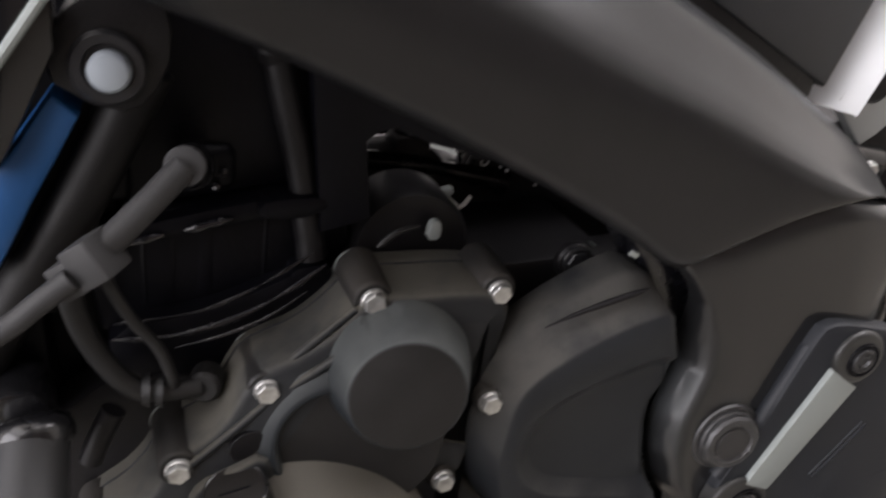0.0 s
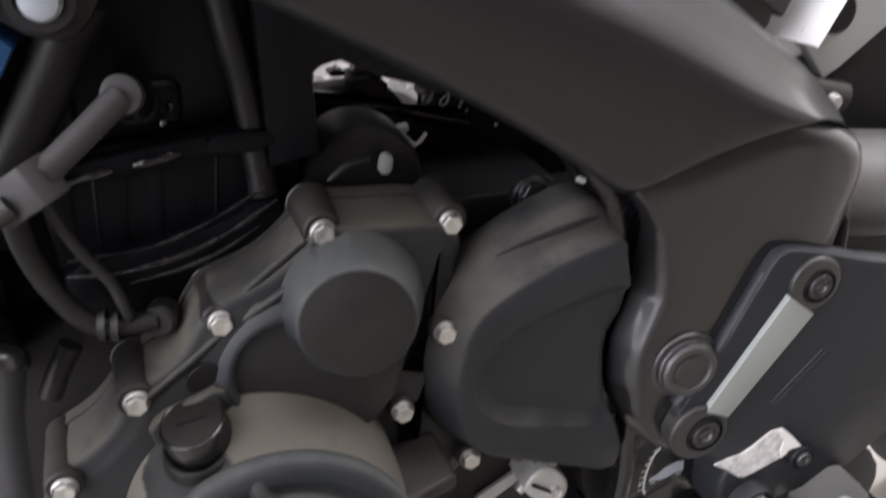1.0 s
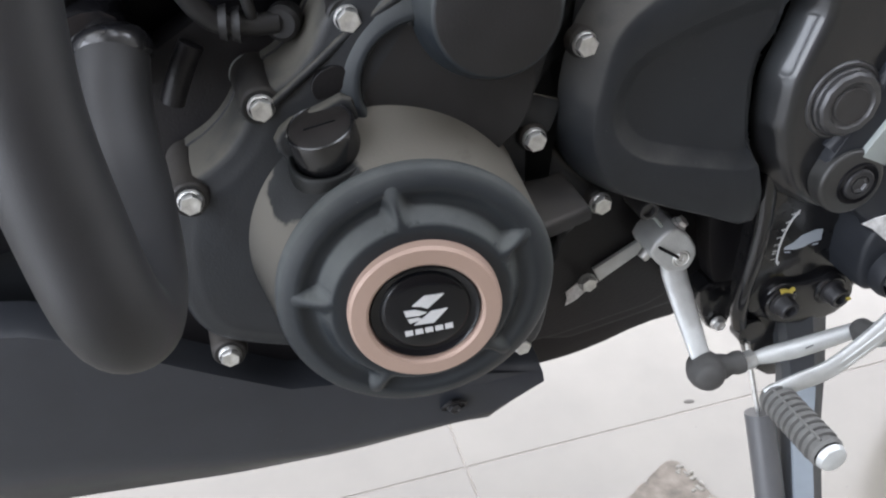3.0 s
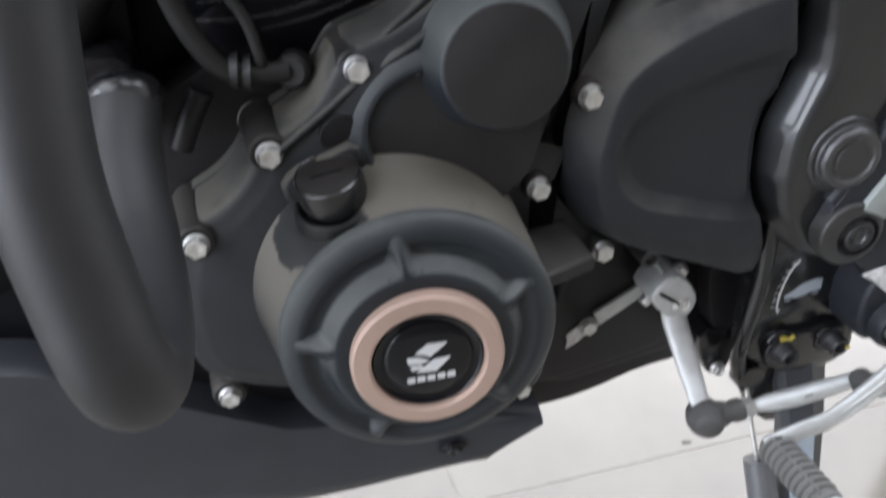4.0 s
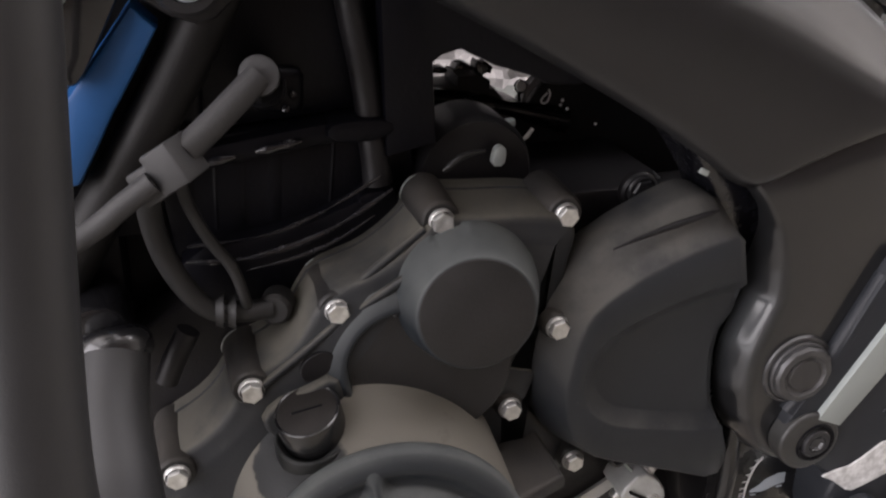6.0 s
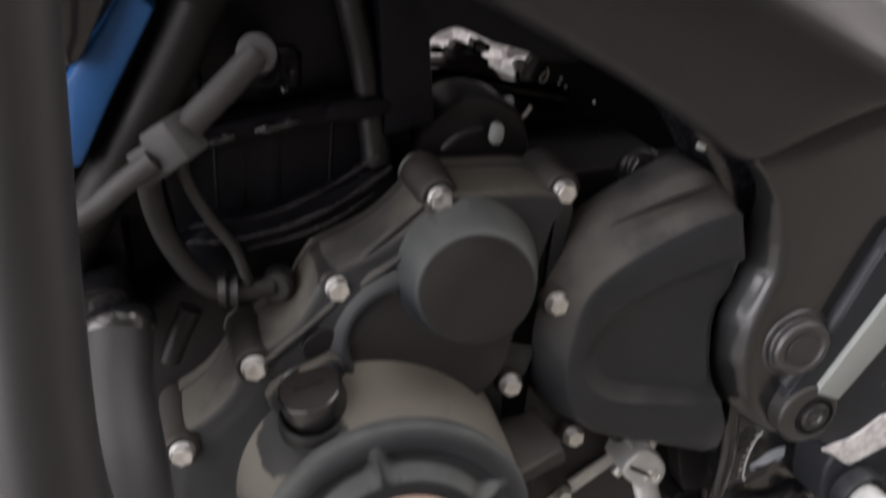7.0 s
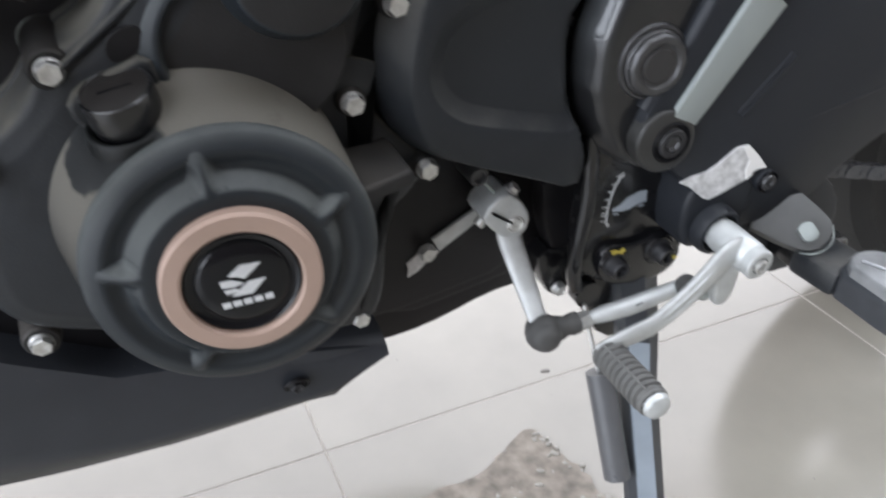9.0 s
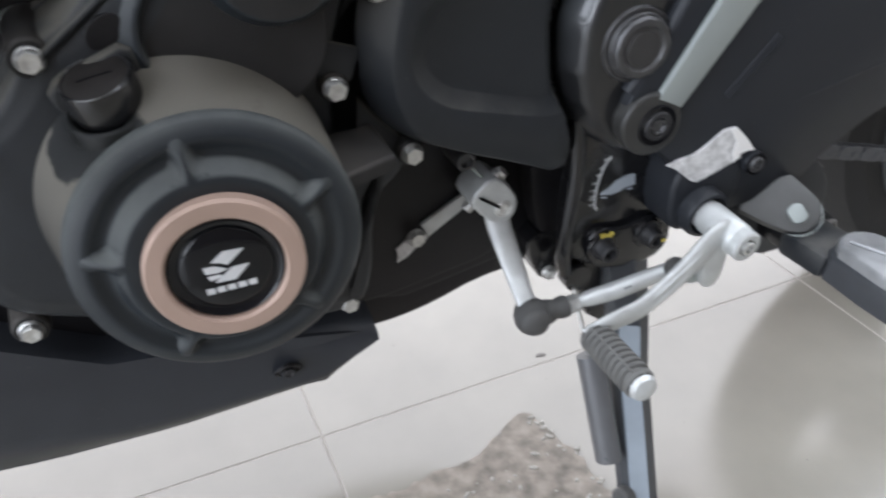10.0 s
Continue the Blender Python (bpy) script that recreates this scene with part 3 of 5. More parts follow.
part("filler_neck", lathe([(0.0285, -0.042), (0.0250, -0.031), (0.0228, -0.0235), (0.0216, -0.0190), (0.0208, -0.0176), (0.0196, -0.0172), (0.0180, -0.0190)], PC, PAX, 48), DRUM, cover, "", 70)
part("neck_wall", slab(rounded([(0.0655, 0.4480), (0.0725, 0.4590), (0.0900, 0.4645), (0.1075, 0.4715), (0.1125, 0.4560), (0.1120, 0.4400), (0.100, 0.425), (0.078, 0.430)], 1), -0.1485, -0.1360, 0.0032, 3), CAST, cover)
plug = part("oil_plug", lathe([(0.0170, -0.022), (0.0174, -0.019), (0.0174, -0.0015), (0.0170, -0.0004), (0.0162, 0.0), (0.0152, -0.0006), (0, -0.0006)], PC, PAX, 56), GLOSS, cover, "black oil filler plug with a slot")
part("plug_top", lathe([(0.0158, -0.003), (0.0156, -0.0004), (0.0150, 0.0), (0, 0.0002)], PC, PAX, 40), PLUGM, plug, "dusty brown plug top")
PM = Matrix.Translation(PC) @ turn_to(PAX)
# dark bar laid on the plug top for the slot's shade
part("slot_dark", block((0.0165, 0.0010, 0.0014), PM @ pose(0, 0, 0, 0, -8, 0), 0.0003), DEEP_BLACK, plug)

# square lug beside the drum
bm = slab([(0.150, -0.2010), (0.1956, -0.1900), (0.2285, -0.1790), (0.2292, -0.1250), (0.150, -0.1100)][::-1], -0.3985, -0.3895, 0.0035, 4)
bm.transform(pose(0, 0, 0, -90, 0, 0))
part("lug", bm, COLUMN, cover)

for x, y, z in ((0.1692, -0.1350, 0.5462), (0.2405, -0.1335, 0.5395), (0.1119, -0.1380, 0.5046), (0.0640, -0.1405, 0.4668), (0.0206, -0.1430, 0.4228), (0.0194, -0.1322, 0.3076), (0.2314, -0.1503, 0.4795), (0.2059, -0.1478, 0.4278), (0.2502, -0.1461, 0.3764), (0.2058, -0.1355, 0.2665)):
    deep = -y - 0.0955
    w = 0.92 if x < 0.2 or z > 0.5 else 0.74
    part("bolt_column", lathe([(0.0136 * w, 0.0), (0.0132 * w, 0.0075), (0.0124 * w, 0.020), (0.0115 * w, deep - 0.0035), (0.0108 * w, deep - 0.0018), (0.0098 * w, deep - 0.0010), (0.0060, deep - 0.0010)], (x, -0.0960, z), segs=40), COLUMN, cover)
    place("bolt", BOLT, cover, (x, y, z), spin=x * 40)
# bare edges of the case behind three columns
for x, z in ((0.1692, 0.5462), (0.1119, 0.5046), (0.0640, 0.4668)):
    part("bare_edge", tube([(x + 0.0128 * math.cos(radians(q)), -0.0985, z + 0.0128 * math.sin(radians(q))) for q in (105, 120, 135, 150, 170, 185)], [0.0001, 0.0004, 0.0005, 0.0004, 0.0001], 8), STRIP, cover)

# sprocket cover
OUT = [(0.338, 0.536), (0.322, 0.545), (0.307, 0.5425), (0.266, 0.5245), (0.240, 0.505), (0.2245, 0.486), (0.2185, 0.465), (0.218, 0.440), (0.2265, 0.408), (0.246, 0.385), (0.271, 0.372), (0.310, 0.356), (0.352, 0.338), (0.358, 0.366), (0.347, 0.388), (0.337, 0.413), (0.333, 0.456), (0.345, 0.478), (0.343, 0.502)]
RIDGE = [(0.338, 0.5262), (0.320, 0.5225), (0.302, 0.5180), (0.268, 0.5040), (0.2505, 0.4925), (0.2425, 0.480), (0.2390, 0.465), (0.2345, 0.440), (0.238, 0.413), (0.253, 0.391), (0.277, 0.379), (0.314, 0.363), (0.348, 0.347), (0.354, 0.366), (0.345, 0.388), (0.335, 0.413), (0.331, 0.456), (0.343, 0.478), (0.341, 0.502)]
RECESS = [(0.3425, 0.4965), (0.320, 0.4930), (0.291, 0.4860), (0.268, 0.4775), (0.254, 0.4670), (0.248, 0.455), (0.246, 0.443), (0.2475, 0.432), (0.254, 0.421), (0.262, 0.414), (0.272, 0.408), (0.306, 0.398), (0.333, 0.391), (0.344, 0.391), (0.3405, 0.401), (0.336, 0.413), (0.3318, 0.456), (0.342, 0.474), (0.343, 0.480)]
FLOOR2 = [(0.3425, 0.4875), (0.320, 0.4840), (0.294, 0.4775), (0.272, 0.4690), (0.261, 0.4600), (0.257, 0.4510), (0.2555, 0.442), (0.2565, 0.434), (0.261, 0.427), (0.267, 0.421), (0.276, 0.416), (0.308, 0.406), (0.331, 0.400), (0.342, 0.400), (0.339, 0.408), (0.3355, 0.416), (0.3318, 0.456), (0.342, 0.471), (0.343, 0.474)]


def shrink(pts, f):
    c = sum((Vector(p) for p in pts), Vector((0, 0))) / len(pts)
    return [tuple(c + (Vector(p) - c) * f) for p in pts]


bm = terrace([(-0.115, rounded(OUT)), (-0.136, rounded(OUT)), (-0.1405, rounded(shrink(OUT, 0.985))), (-0.1595, rounded(shrink(RIDGE, 1.012))), (-0.1612, rounded(shrink(RIDGE, 0.985))), (-0.1614, rounded(shrink(RECESS, 1.03))), (-0.1605, rounded(RECESS)), (-0.1545, rounded(FLOOR2)), (-0.1540, rounded(shrink(FLOOR2, 0.96)))])
for v in bm.verts:
    # the recess runs out at the rear edge without a rim
    if v.co.x > 0.326 and 0.396 < v.co.z < 0.486:
        v.co.y = max(v.co.y, -0.1542)
sprocket_cover = part("sprocket_cover", bm, PLASTIC, bike, "black plastic front sprocket cover with a recessed panel", 50)
# raised dark strip that paints the shade of a groove
part("groove_dark", tube([(0.2600, -0.1528, 0.5245), (0.2750, -0.1532, 0.5290), (0.2960, -0.1543, 0.5345), (0.3140, -0.1550, 0.5385), (0.3220, -0.1550, 0.5400)], [0.0004, 0.0012, 0.0020, 0.0018, 0.0006], 10), DARK, sprocket_cover)
part("cover_lug", block((0.03, 0.012, 0.022), pose(0.2065, -0.139, 0.442, 0, 20, 0), 0.004), CAST, cover)

# main frame beam with its folded top
STA = [((0.045, 0.722), (0.085, 0.757), (0.130, 0.800)), ((0.075, 0.703), (0.120, 0.739), (0.170, 0.780)), ((0.105, 0.688), (0.155, 0.722), (0.215, 0.757)), ((0.137, 0.672), (0.1925, 0.704), (0.258, 0.734)), ((0.193, 0.642), (0.240, 0.681), (0.307, 0.706)), ((0.253, 0.607), (0.290, 0.657), (0.357, 0.678)), ((0.300, 0.576), (0.337, 0.637), (0.401, 0.652)), ((0.332, 0.5545), (0.375, 0.6185), (0.442, 0.624)), ((0.360, 0.5630), (0.410, 0.602), (0.479, 0.5985)), ((0.400, 0.5770), (0.445, 0.588), (0.503, 0.5775)), ((0.440, 0.5845), (0.466, 0.583), (0.516, 0.5640)), ((0.468, 0.5800), (0.484, 0.576), (0.523, 0.5500))]
FRONT = [0.1668] * 7 + [0.1676, 0.1690, 0.1690, 0.1650, 0.1560]
SOFT = [0] * 7 + [0.5] + [1] * 4
rows = []
for (low, mid, top), face, soft in zip(STA, FRONT, SOFT):
    lo, mi, to = Vector(low), Vector(mid), Vector(top)
    d, u = mi - lo, to - mi
    L = max(d.length, 1e-4)
    ease = [(1 - soft) * hard + soft * gentle for hard, gentle in ((0.0618, 0.0200), (0.0168, 0.0075), (0.0098, 0.0042), (0.0043, 0.0022), (0.0013, 0.0008))]
    step = [(1 - soft) * hard + soft * gentle for hard, gentle in ((0.004, 0.006), (0.010, 0.013))]
    rows.append([(p.x, y, p.y) for p, y in (
        (lo + d * 0.10 * (1 - soft), ease[0] - face), (lo + d * 0.02, ease[1] - face), (lo, ease[2] - face), (lo + d * min(step[0] / L, 0.25), ease[3] - face), (lo + d * min(step[1] / L, 0.45), ease[4] - face), (lo + d * 0.60, -face), (lo + d * 0.85, 0.0006 - face),
        *[(mi + u * f, 0.0020 - face + (face - 0.1240) * g) for f, g in ((0, 0), (0.10, 0.045), (0.25, 0.16), (0.45, 0.37), (0.65, 0.58), (0.80, 0.73), (0.90, 0.84), (0.96, 0.92), (1, 1.02))], (to - u * 0.01 + Vector((0.004, 0.002)), -0.116), (to - u * 0.05, -0.095))])
# smooth the stations along the beam
fine = []
for col in zip(*rows):
    fine.append(smooth_path(col, 5))
fine = [list(r) for r in zip(*fine)]
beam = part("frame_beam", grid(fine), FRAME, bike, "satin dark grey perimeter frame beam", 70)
# pivot plate: rows from the rolled front edge over the flat face to the deep round of the rear edge
ROLL = ((0.0, 0.0235), (0.0002, 0.0205), (0.0010, 0.0165), (0.0026, 0.0125), (0.0048, 0.0086), (0.0070, 0.0050), (0.0096, 0.0020), (0.0124, 0.0005), (0.0150, 0.0))
REAR = ((0.0340, 0.0), (0.0260, 0.0016), (0.0190, 0.0050), (0.0120, 0.0112), (0.0060, 0.0200), (0.0020, 0.0300), (0.0, 0.0430))
EDGE_Z = (0.349, 0.352, 0.358, 0.368, 0.392, 0.415, 0.437, 0.4445, 0.4515, 0.4735, 0.480, 0.488, 0.506, 0.527, 0.542, 0.556, 0.576, 0.620)
EDGE_X = (0.402, 0.390, 0.376, 0.3650, 0.3520, 0.3465, 0.3462, 0.3468, 0.3490, 0.3560, 0.3582, 0.3578, 0.3560, 0.3525, 0.3450, 0.3340, 0.3120, 0.300)
BACK_Z = (0.349, 0.38, 0.40, 0.44, 0.469, 0.490, 0.514, 0.532, 0.546, 0.557, 0.566, 0.575, 0.585, 0.600, 0.620)
BACK_X = (0.430, 0.448, 0.455, 0.485, 0.5087, 0.5129, 0.5151, 0.5189, 0.5200, 0.5165, 0.5070, 0.4900, 0.4620, 0.440, 0.420)
levels = [0.349 + 0.0035 * i for i in range(74)]


def along(z, zs, xs):
    """A gently smoothed edge position at a height."""
    return sum(float(np.interp(z + q, zs, xs)) for q in (-0.0024, -0.0012, 0, 0.0012, 0.0024)) / 5


rows = []
for z in levels:
    left, right = along(z, EDGE_Z, EDGE_X), along(z, BACK_Z, BACK_X)
    tight = 1 - 0.6 * min(max((z - 0.500) / 0.04, 0), 1)
    low = 1 - min(max((z - 0.352) / 0.05, 0), 1)
    f0, f1 = left + ROLL[-1][0] * tight, right - REAR[0][0] * (1 - 0.5 * low)
    line = [(left + d * tight, y * tight) for d, y in ROLL] + [(f0 + (f1 - f0) * q, 0) for q in (0.2, 0.4, 0.6, 0.8)] + [(right - d * (1 - 0.5 * low), y) for d, y in REAR]
    row = []
    for x, y in line:
        sink = max(z - float(np.interp(x, (0.33, 0.40, 0.44, 0.47), (0.545, 0.564, 0.572, 0.573))), 0) * 0.3
        row.append((x, -0.1652 + y + min(sink, 0.010), z))
    rows.append(row)
plate = part("pivot_plate", grid(rows), FRAMELIT, bike, "satin dark grey swingarm pivot plate with a rolled edge", 70)
part("paint_chip", block((0.0065, 0.0012, 0.0032), pose(0.3040, -0.1612, 0.5668, 0, 28, 0), 0.0008), STRIP, plate)
part("inner_edge", slab(rounded([(0.300, 0.586), (0.326, 0.552), (0.338, 0.528), (0.342, 0.500), (0.343, 0.482), (0.334, 0.460), (0.333, 0.416), (0.343, 0.392), (0.356, 0.366), (0.39, 0.38), (0.39, 0.55)], 1), -0.136, -0.100, 0.004), TRIMG, plate, "black inner edge of the plate")
NAX = (-0.05, -1, 0.03)
pivot = part("pivot_nut", lathe([(0.0238, -0.004), (0.0238, 0.0016), (0.0230, 0.0028), (0.0215, 0.0032), (0.0212, 0.0024), (0.0206, 0.0024), (0.0204, 0.0046), (0.0196, 0.0054), (0.0180, 0.0054)], (0.3885, -0.1650, 0.4292), NAX, 56), NUT, plate, "large black swingarm pivot nut")
part("nut_head", lathe([(0.0198, 0.003), (0.0196, 0.0080), (0.0182, 0.0098), (0.0160, 0.0104), (0.0144, 0.0102), (0.0134, 0.0090), (0.0126, 0.0086), (0, 0.0086)], (0.3885, -0.1650, 0.4292), NAX, 12), NUT, pivot, "", 25)
part("nut_core", lathe([(0.0112, 0.0080), (0.0110, 0.0092), (0.0102, 0.0098), (0, 0.0099)], (0.3885, -0.1650, 0.4292), NAX, 40), NUTFACE, pivot)

# footpeg bracket
HANG = [(0.380, 0.385), (0.386, 0.400), (0.405, 0.430), (0.433, 0.494), (0.441, 0.506), (0.463, 0.503), (0.530, 0.481), (0.640, 0.460), (0.760, 0.440), (0.760, 0.410), (0.667, 0.365), (0.583, 0.327), (0.545, 0.292), (0.500, 0.288), (0.462, 0.290), (0.446, 0.300), (0.437, 0.330), (0.415, 0.352), (0.395, 0.365)]
hanger = part("footpeg_bracket", slab(rounded(HANG, 1), -0.1745, -0.160, 0.003), HANGER, bike, "black cast footpeg bracket with a silver strip")
part("silver_strip", slab([(0.402, 0.3955), (0.4215, 0.386), (0.4735, 0.4565), (0.4500, 0.474)], -0.1785, -0.170, 0.0012), STRIP, hanger, "pale machined strip")
part("edge_rail", tube([(0.388, -0.1665, 0.398), (0.41, -0.1675, 0.432), (0.437, -0.1675, 0.488)], 0.007, 12), HANGER, hanger)
LUG = [(0.0, 0.0235), (0.0165, 0.0165), (0.0235, 0.0), (0.0200, -0.0140), (0.0080, -0.0225), (-0.0080, -0.0215), (-0.0205, -0.0100), (-0.0245, 0.0060), (-0.0150, 0.0200)]
for x, z, f, bx, bz in ((0.4015, 0.3775, 1.0, 0.4045, 0.3772), (0.4700, 0.4785, 0.86, 0.4712, 0.4778), (0.4985, 0.3265, 0.42, 0.4985, 0.3265)):
    part("lug", slab(rounded([(x + f * p, z + f * q) for p, q in LUG], 2), -0.1782, -0.166, 0.0030 if f > 0.5 else 0.0015, 4), LUGM if f > 0.5 else HANGER, hanger)
    k = max(f, 0.62)
    # low ring with a dark disc that paints the counterbore's shade
    part("sink_dark", lathe([(0.0142 * k, -0.002), (0.0142 * k, 0.0006), (0.0134 * k, 0.0014), (0.0124 * k, 0.0010), (0.0118 * k, 0.0002), (0, 0.0002)], (bx, -0.1782, bz), (-0.02, -1, 0.02), 40), DEEP_BLACK, hanger)
    part("bolt", lathe([(0.0100 * k, 0.0), (0.0100 * k, 0.0014), (0.0090 * k, 0.0024), (0.0062 * k, 0.0024), (0.0056 * k, 0.0010), (0, 0.0010)], (bx, -0.1784, bz), (-0.02, -1, 0.02), 32), BLACKSTEEL if f > 0.5 else NUT, hanger)
    part("bolt_socket", lathe([(0.0058 * k, 0.0010), (0.0056 * k, 0.0026), (0.0044 * k, 0.0027), (0.0036 * k, 0.0012), (0, 0.0011)], (bx, -0.1784, bz), (-0.02, -1, 0.02), 6), NUT, hanger)
for p0, p1 in (((0.4590, 0.3855), (0.4930, 0.4220)), ((0.4625, 0.3830), (0.4965, 0.4195))):
    part("groove_edge", tube([(p0[0], -0.1745, p0[1]), (p1[0], -0.1745, p1[1])], 0.0014, 8, smooth=False), HANGER, hanger)
part("crease", tube([(0.5031, -0.1737, 0.3650), (0.5561, -0.1737, 0.3748), (0.6115, -0.1737, 0.3851)], [0.0006, 0.0014, 0.0012], 8), HANGER, hanger)
# thin dark sheet standing in for shadow inside the long recess
part("long_recess_dark", slab(rounded([(0.6119, 0.3755), (0.6102, 0.3879), (0.6415, 0.4081), (0.6608, 0.4185), (0.6722, 0.3957), (0.6523, 0.3851), (0.6287, 0.3751)], 2), -0.1750, -0.172, 0.0003, 1), DARK, hanger)
paper = part("torn_paper", slab([(0.4205, 0.3425), (0.4300, 0.3450), (0.4421, 0.3460), (0.4500, 0.3500), (0.4566, 0.3545), (0.4647, 0.3600), (0.4741, 0.3600), (0.4790, 0.3560), (0.4848, 0.3500), (0.4900, 0.3440), (0.4949, 0.3387), (0.4900, 0.3400), (0.4870, 0.3388), (0.4850, 0.3405), (0.4835, 0.3370), (0.4845, 0.3340), (0.4790, 0.3320), (0.4668, 0.3279), (0.4560, 0.3245), (0.4487, 0.3228), (0.4430, 0.3255), (0.4381, 0.3297), (0.4290, 0.3375)], -0.1765, -0.1750, 0.0), PAPER, hanger, "torn white paper label")
part("paper_fold", slab([(0.4690, 0.3595), (0.4741, 0.3600), (0.4848, 0.3500), (0.4949, 0.3387), (0.4870, 0.3388), (0.4835, 0.3380), (0.4790, 0.3322), (0.4760, 0.3400), (0.4775, 0.3480)], -0.1774, -0.1766, 0.0), CLEANPAPER, paper)

# inner mounting plate with the gear pattern sticker and the stand bolts
STP = [(0.368, 0.372), (0.404, 0.352), (0.440, 0.322), (0.470, 0.300), (0.469, 0.272), (0.463, 0.252), (0.447, 0.2375), (0.412, 0.2365), (0.378, 0.252), (0.371, 0.270), (0.372, 0.32)]
stand_plate = part("stand_bracket", slab(rounded(STP, 1), -0.1445, -0.125, 0.003), GLOSS, bike, "glossy black side stand bracket")
part("front_rail", tube([(0.366, -0.146, 0.376), (0.3685, -0.148, 0.33), (0.366, -0.146, 0.27), (0.372, -0.143, 0.245)], 0.006, 12), GLOSS, stand_plate)

part("inner_plate", slab(rounded([(0.385, 0.385), (0.50, 0.39), (0.56, 0.33), (0.54, 0.268), (0.49, 0.262), (0.455, 0.275), (0.435, 0.31)], 1), -0.138, -0.115, 0.003), GLOSS, bike, "black inner frame plate")
part("pivot_boss", slab(rounded([(0.432, 0.290), (0.430, 0.330), (0.450, 0.345), (0.490, 0.335), (0.492, 0.300), (0.470, 0.282), (0.445, 0.280)], 1), -0.1760, -0.130, 0.005, 3), HANGER, bike)

# engine rear, cylinder and head
part("rear_case", slab(rounded([(0.22, 0.24), (0.22, 0.39), (0.38, 0.36), (0.40, 0.27), (0.36, 0.232), (0.30, 0.222), (0.25, 0.215)], 1), -0.092, 0.08, 0.006), DARK, bike)
part("stand_web", slab(rounded([(0.352, 0.335), (0.402, 0.305), (0.406, 0.265), (0.390, 0.243), (0.373, 0.247), (0.360, 0.280)], 1), -0.112, -0.085, 0.004), DARK, bike)
# added dark wall; it stops a bright sliver behind the stand bracket
part("rear_block", slab(rounded([(0.33, 0.255), (0.33, 0.42), (0.46, 0.42), (0.46, 0.29), (0.430, 0.236), (0.395, 0.232)], 1), -0.070, -0.02, 0.004), DARK, bike)
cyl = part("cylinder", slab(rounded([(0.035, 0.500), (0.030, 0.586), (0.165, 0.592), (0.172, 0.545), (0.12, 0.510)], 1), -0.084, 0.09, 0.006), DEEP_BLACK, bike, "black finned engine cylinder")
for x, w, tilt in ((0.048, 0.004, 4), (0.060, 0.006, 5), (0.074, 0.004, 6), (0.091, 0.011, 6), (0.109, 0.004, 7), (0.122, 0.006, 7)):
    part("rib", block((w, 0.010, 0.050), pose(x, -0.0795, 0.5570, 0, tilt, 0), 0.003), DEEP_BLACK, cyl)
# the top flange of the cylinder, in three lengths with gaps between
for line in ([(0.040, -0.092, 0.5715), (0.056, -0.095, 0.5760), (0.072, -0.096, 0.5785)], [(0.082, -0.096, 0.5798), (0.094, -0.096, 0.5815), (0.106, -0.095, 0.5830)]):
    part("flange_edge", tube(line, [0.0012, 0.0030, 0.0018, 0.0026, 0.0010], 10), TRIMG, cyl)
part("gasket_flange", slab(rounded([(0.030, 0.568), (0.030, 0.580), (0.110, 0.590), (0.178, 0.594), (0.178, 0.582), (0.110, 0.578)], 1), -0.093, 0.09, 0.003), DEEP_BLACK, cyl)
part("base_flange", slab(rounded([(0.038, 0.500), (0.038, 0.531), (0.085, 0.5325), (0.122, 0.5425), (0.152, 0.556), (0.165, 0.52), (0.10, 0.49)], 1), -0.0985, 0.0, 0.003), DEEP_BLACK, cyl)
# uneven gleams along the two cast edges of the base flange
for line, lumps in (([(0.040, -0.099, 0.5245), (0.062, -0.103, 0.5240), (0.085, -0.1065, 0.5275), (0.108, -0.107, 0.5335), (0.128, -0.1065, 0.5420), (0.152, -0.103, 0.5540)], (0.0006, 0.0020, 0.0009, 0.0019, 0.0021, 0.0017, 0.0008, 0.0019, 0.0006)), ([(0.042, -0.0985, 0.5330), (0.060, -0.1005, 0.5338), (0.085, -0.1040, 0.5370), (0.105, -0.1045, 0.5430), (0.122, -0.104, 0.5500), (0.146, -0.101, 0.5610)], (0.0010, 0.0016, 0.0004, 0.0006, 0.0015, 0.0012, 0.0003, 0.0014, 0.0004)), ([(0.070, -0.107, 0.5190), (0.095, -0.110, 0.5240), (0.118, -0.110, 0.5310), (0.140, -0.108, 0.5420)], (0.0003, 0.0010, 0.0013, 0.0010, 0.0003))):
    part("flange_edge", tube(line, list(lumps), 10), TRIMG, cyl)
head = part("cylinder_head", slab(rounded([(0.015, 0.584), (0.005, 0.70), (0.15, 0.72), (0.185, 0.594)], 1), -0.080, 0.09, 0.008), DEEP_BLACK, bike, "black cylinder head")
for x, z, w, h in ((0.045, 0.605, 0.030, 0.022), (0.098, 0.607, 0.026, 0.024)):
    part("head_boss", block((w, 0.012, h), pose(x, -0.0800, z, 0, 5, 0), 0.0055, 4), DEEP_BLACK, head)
# dark panel added to stop light between radiator and cylinder
part("front_block", slab([(-0.02, 0.44), (-0.02, 0.60), (0.05, 0.60), (0.06, 0.44)], -0.066, 0.05, 0.004), DEEP_BLACK, head)
for x, z in ((0.1005, 0.5985), (0.1045, 0.6055), (0.0975, 0.6115)):
    part("head_gleam", lathe([(0.0024, 0.0), (0.0020, 0.0018), (0, 0.0024)], (x, -0.0880, z), (-0.3, -1, 0.5), 12), TRIMG, head)
part("oil_pipe", tube([(0.1345, -0.0840, 0.668), (0.1385, -0.0850, 0.638), (0.1425, -0.0860, 0.612), (0.1445, -0.0870, 0.590)], 0.0078, 20), DARK, head, "black oil pipe")
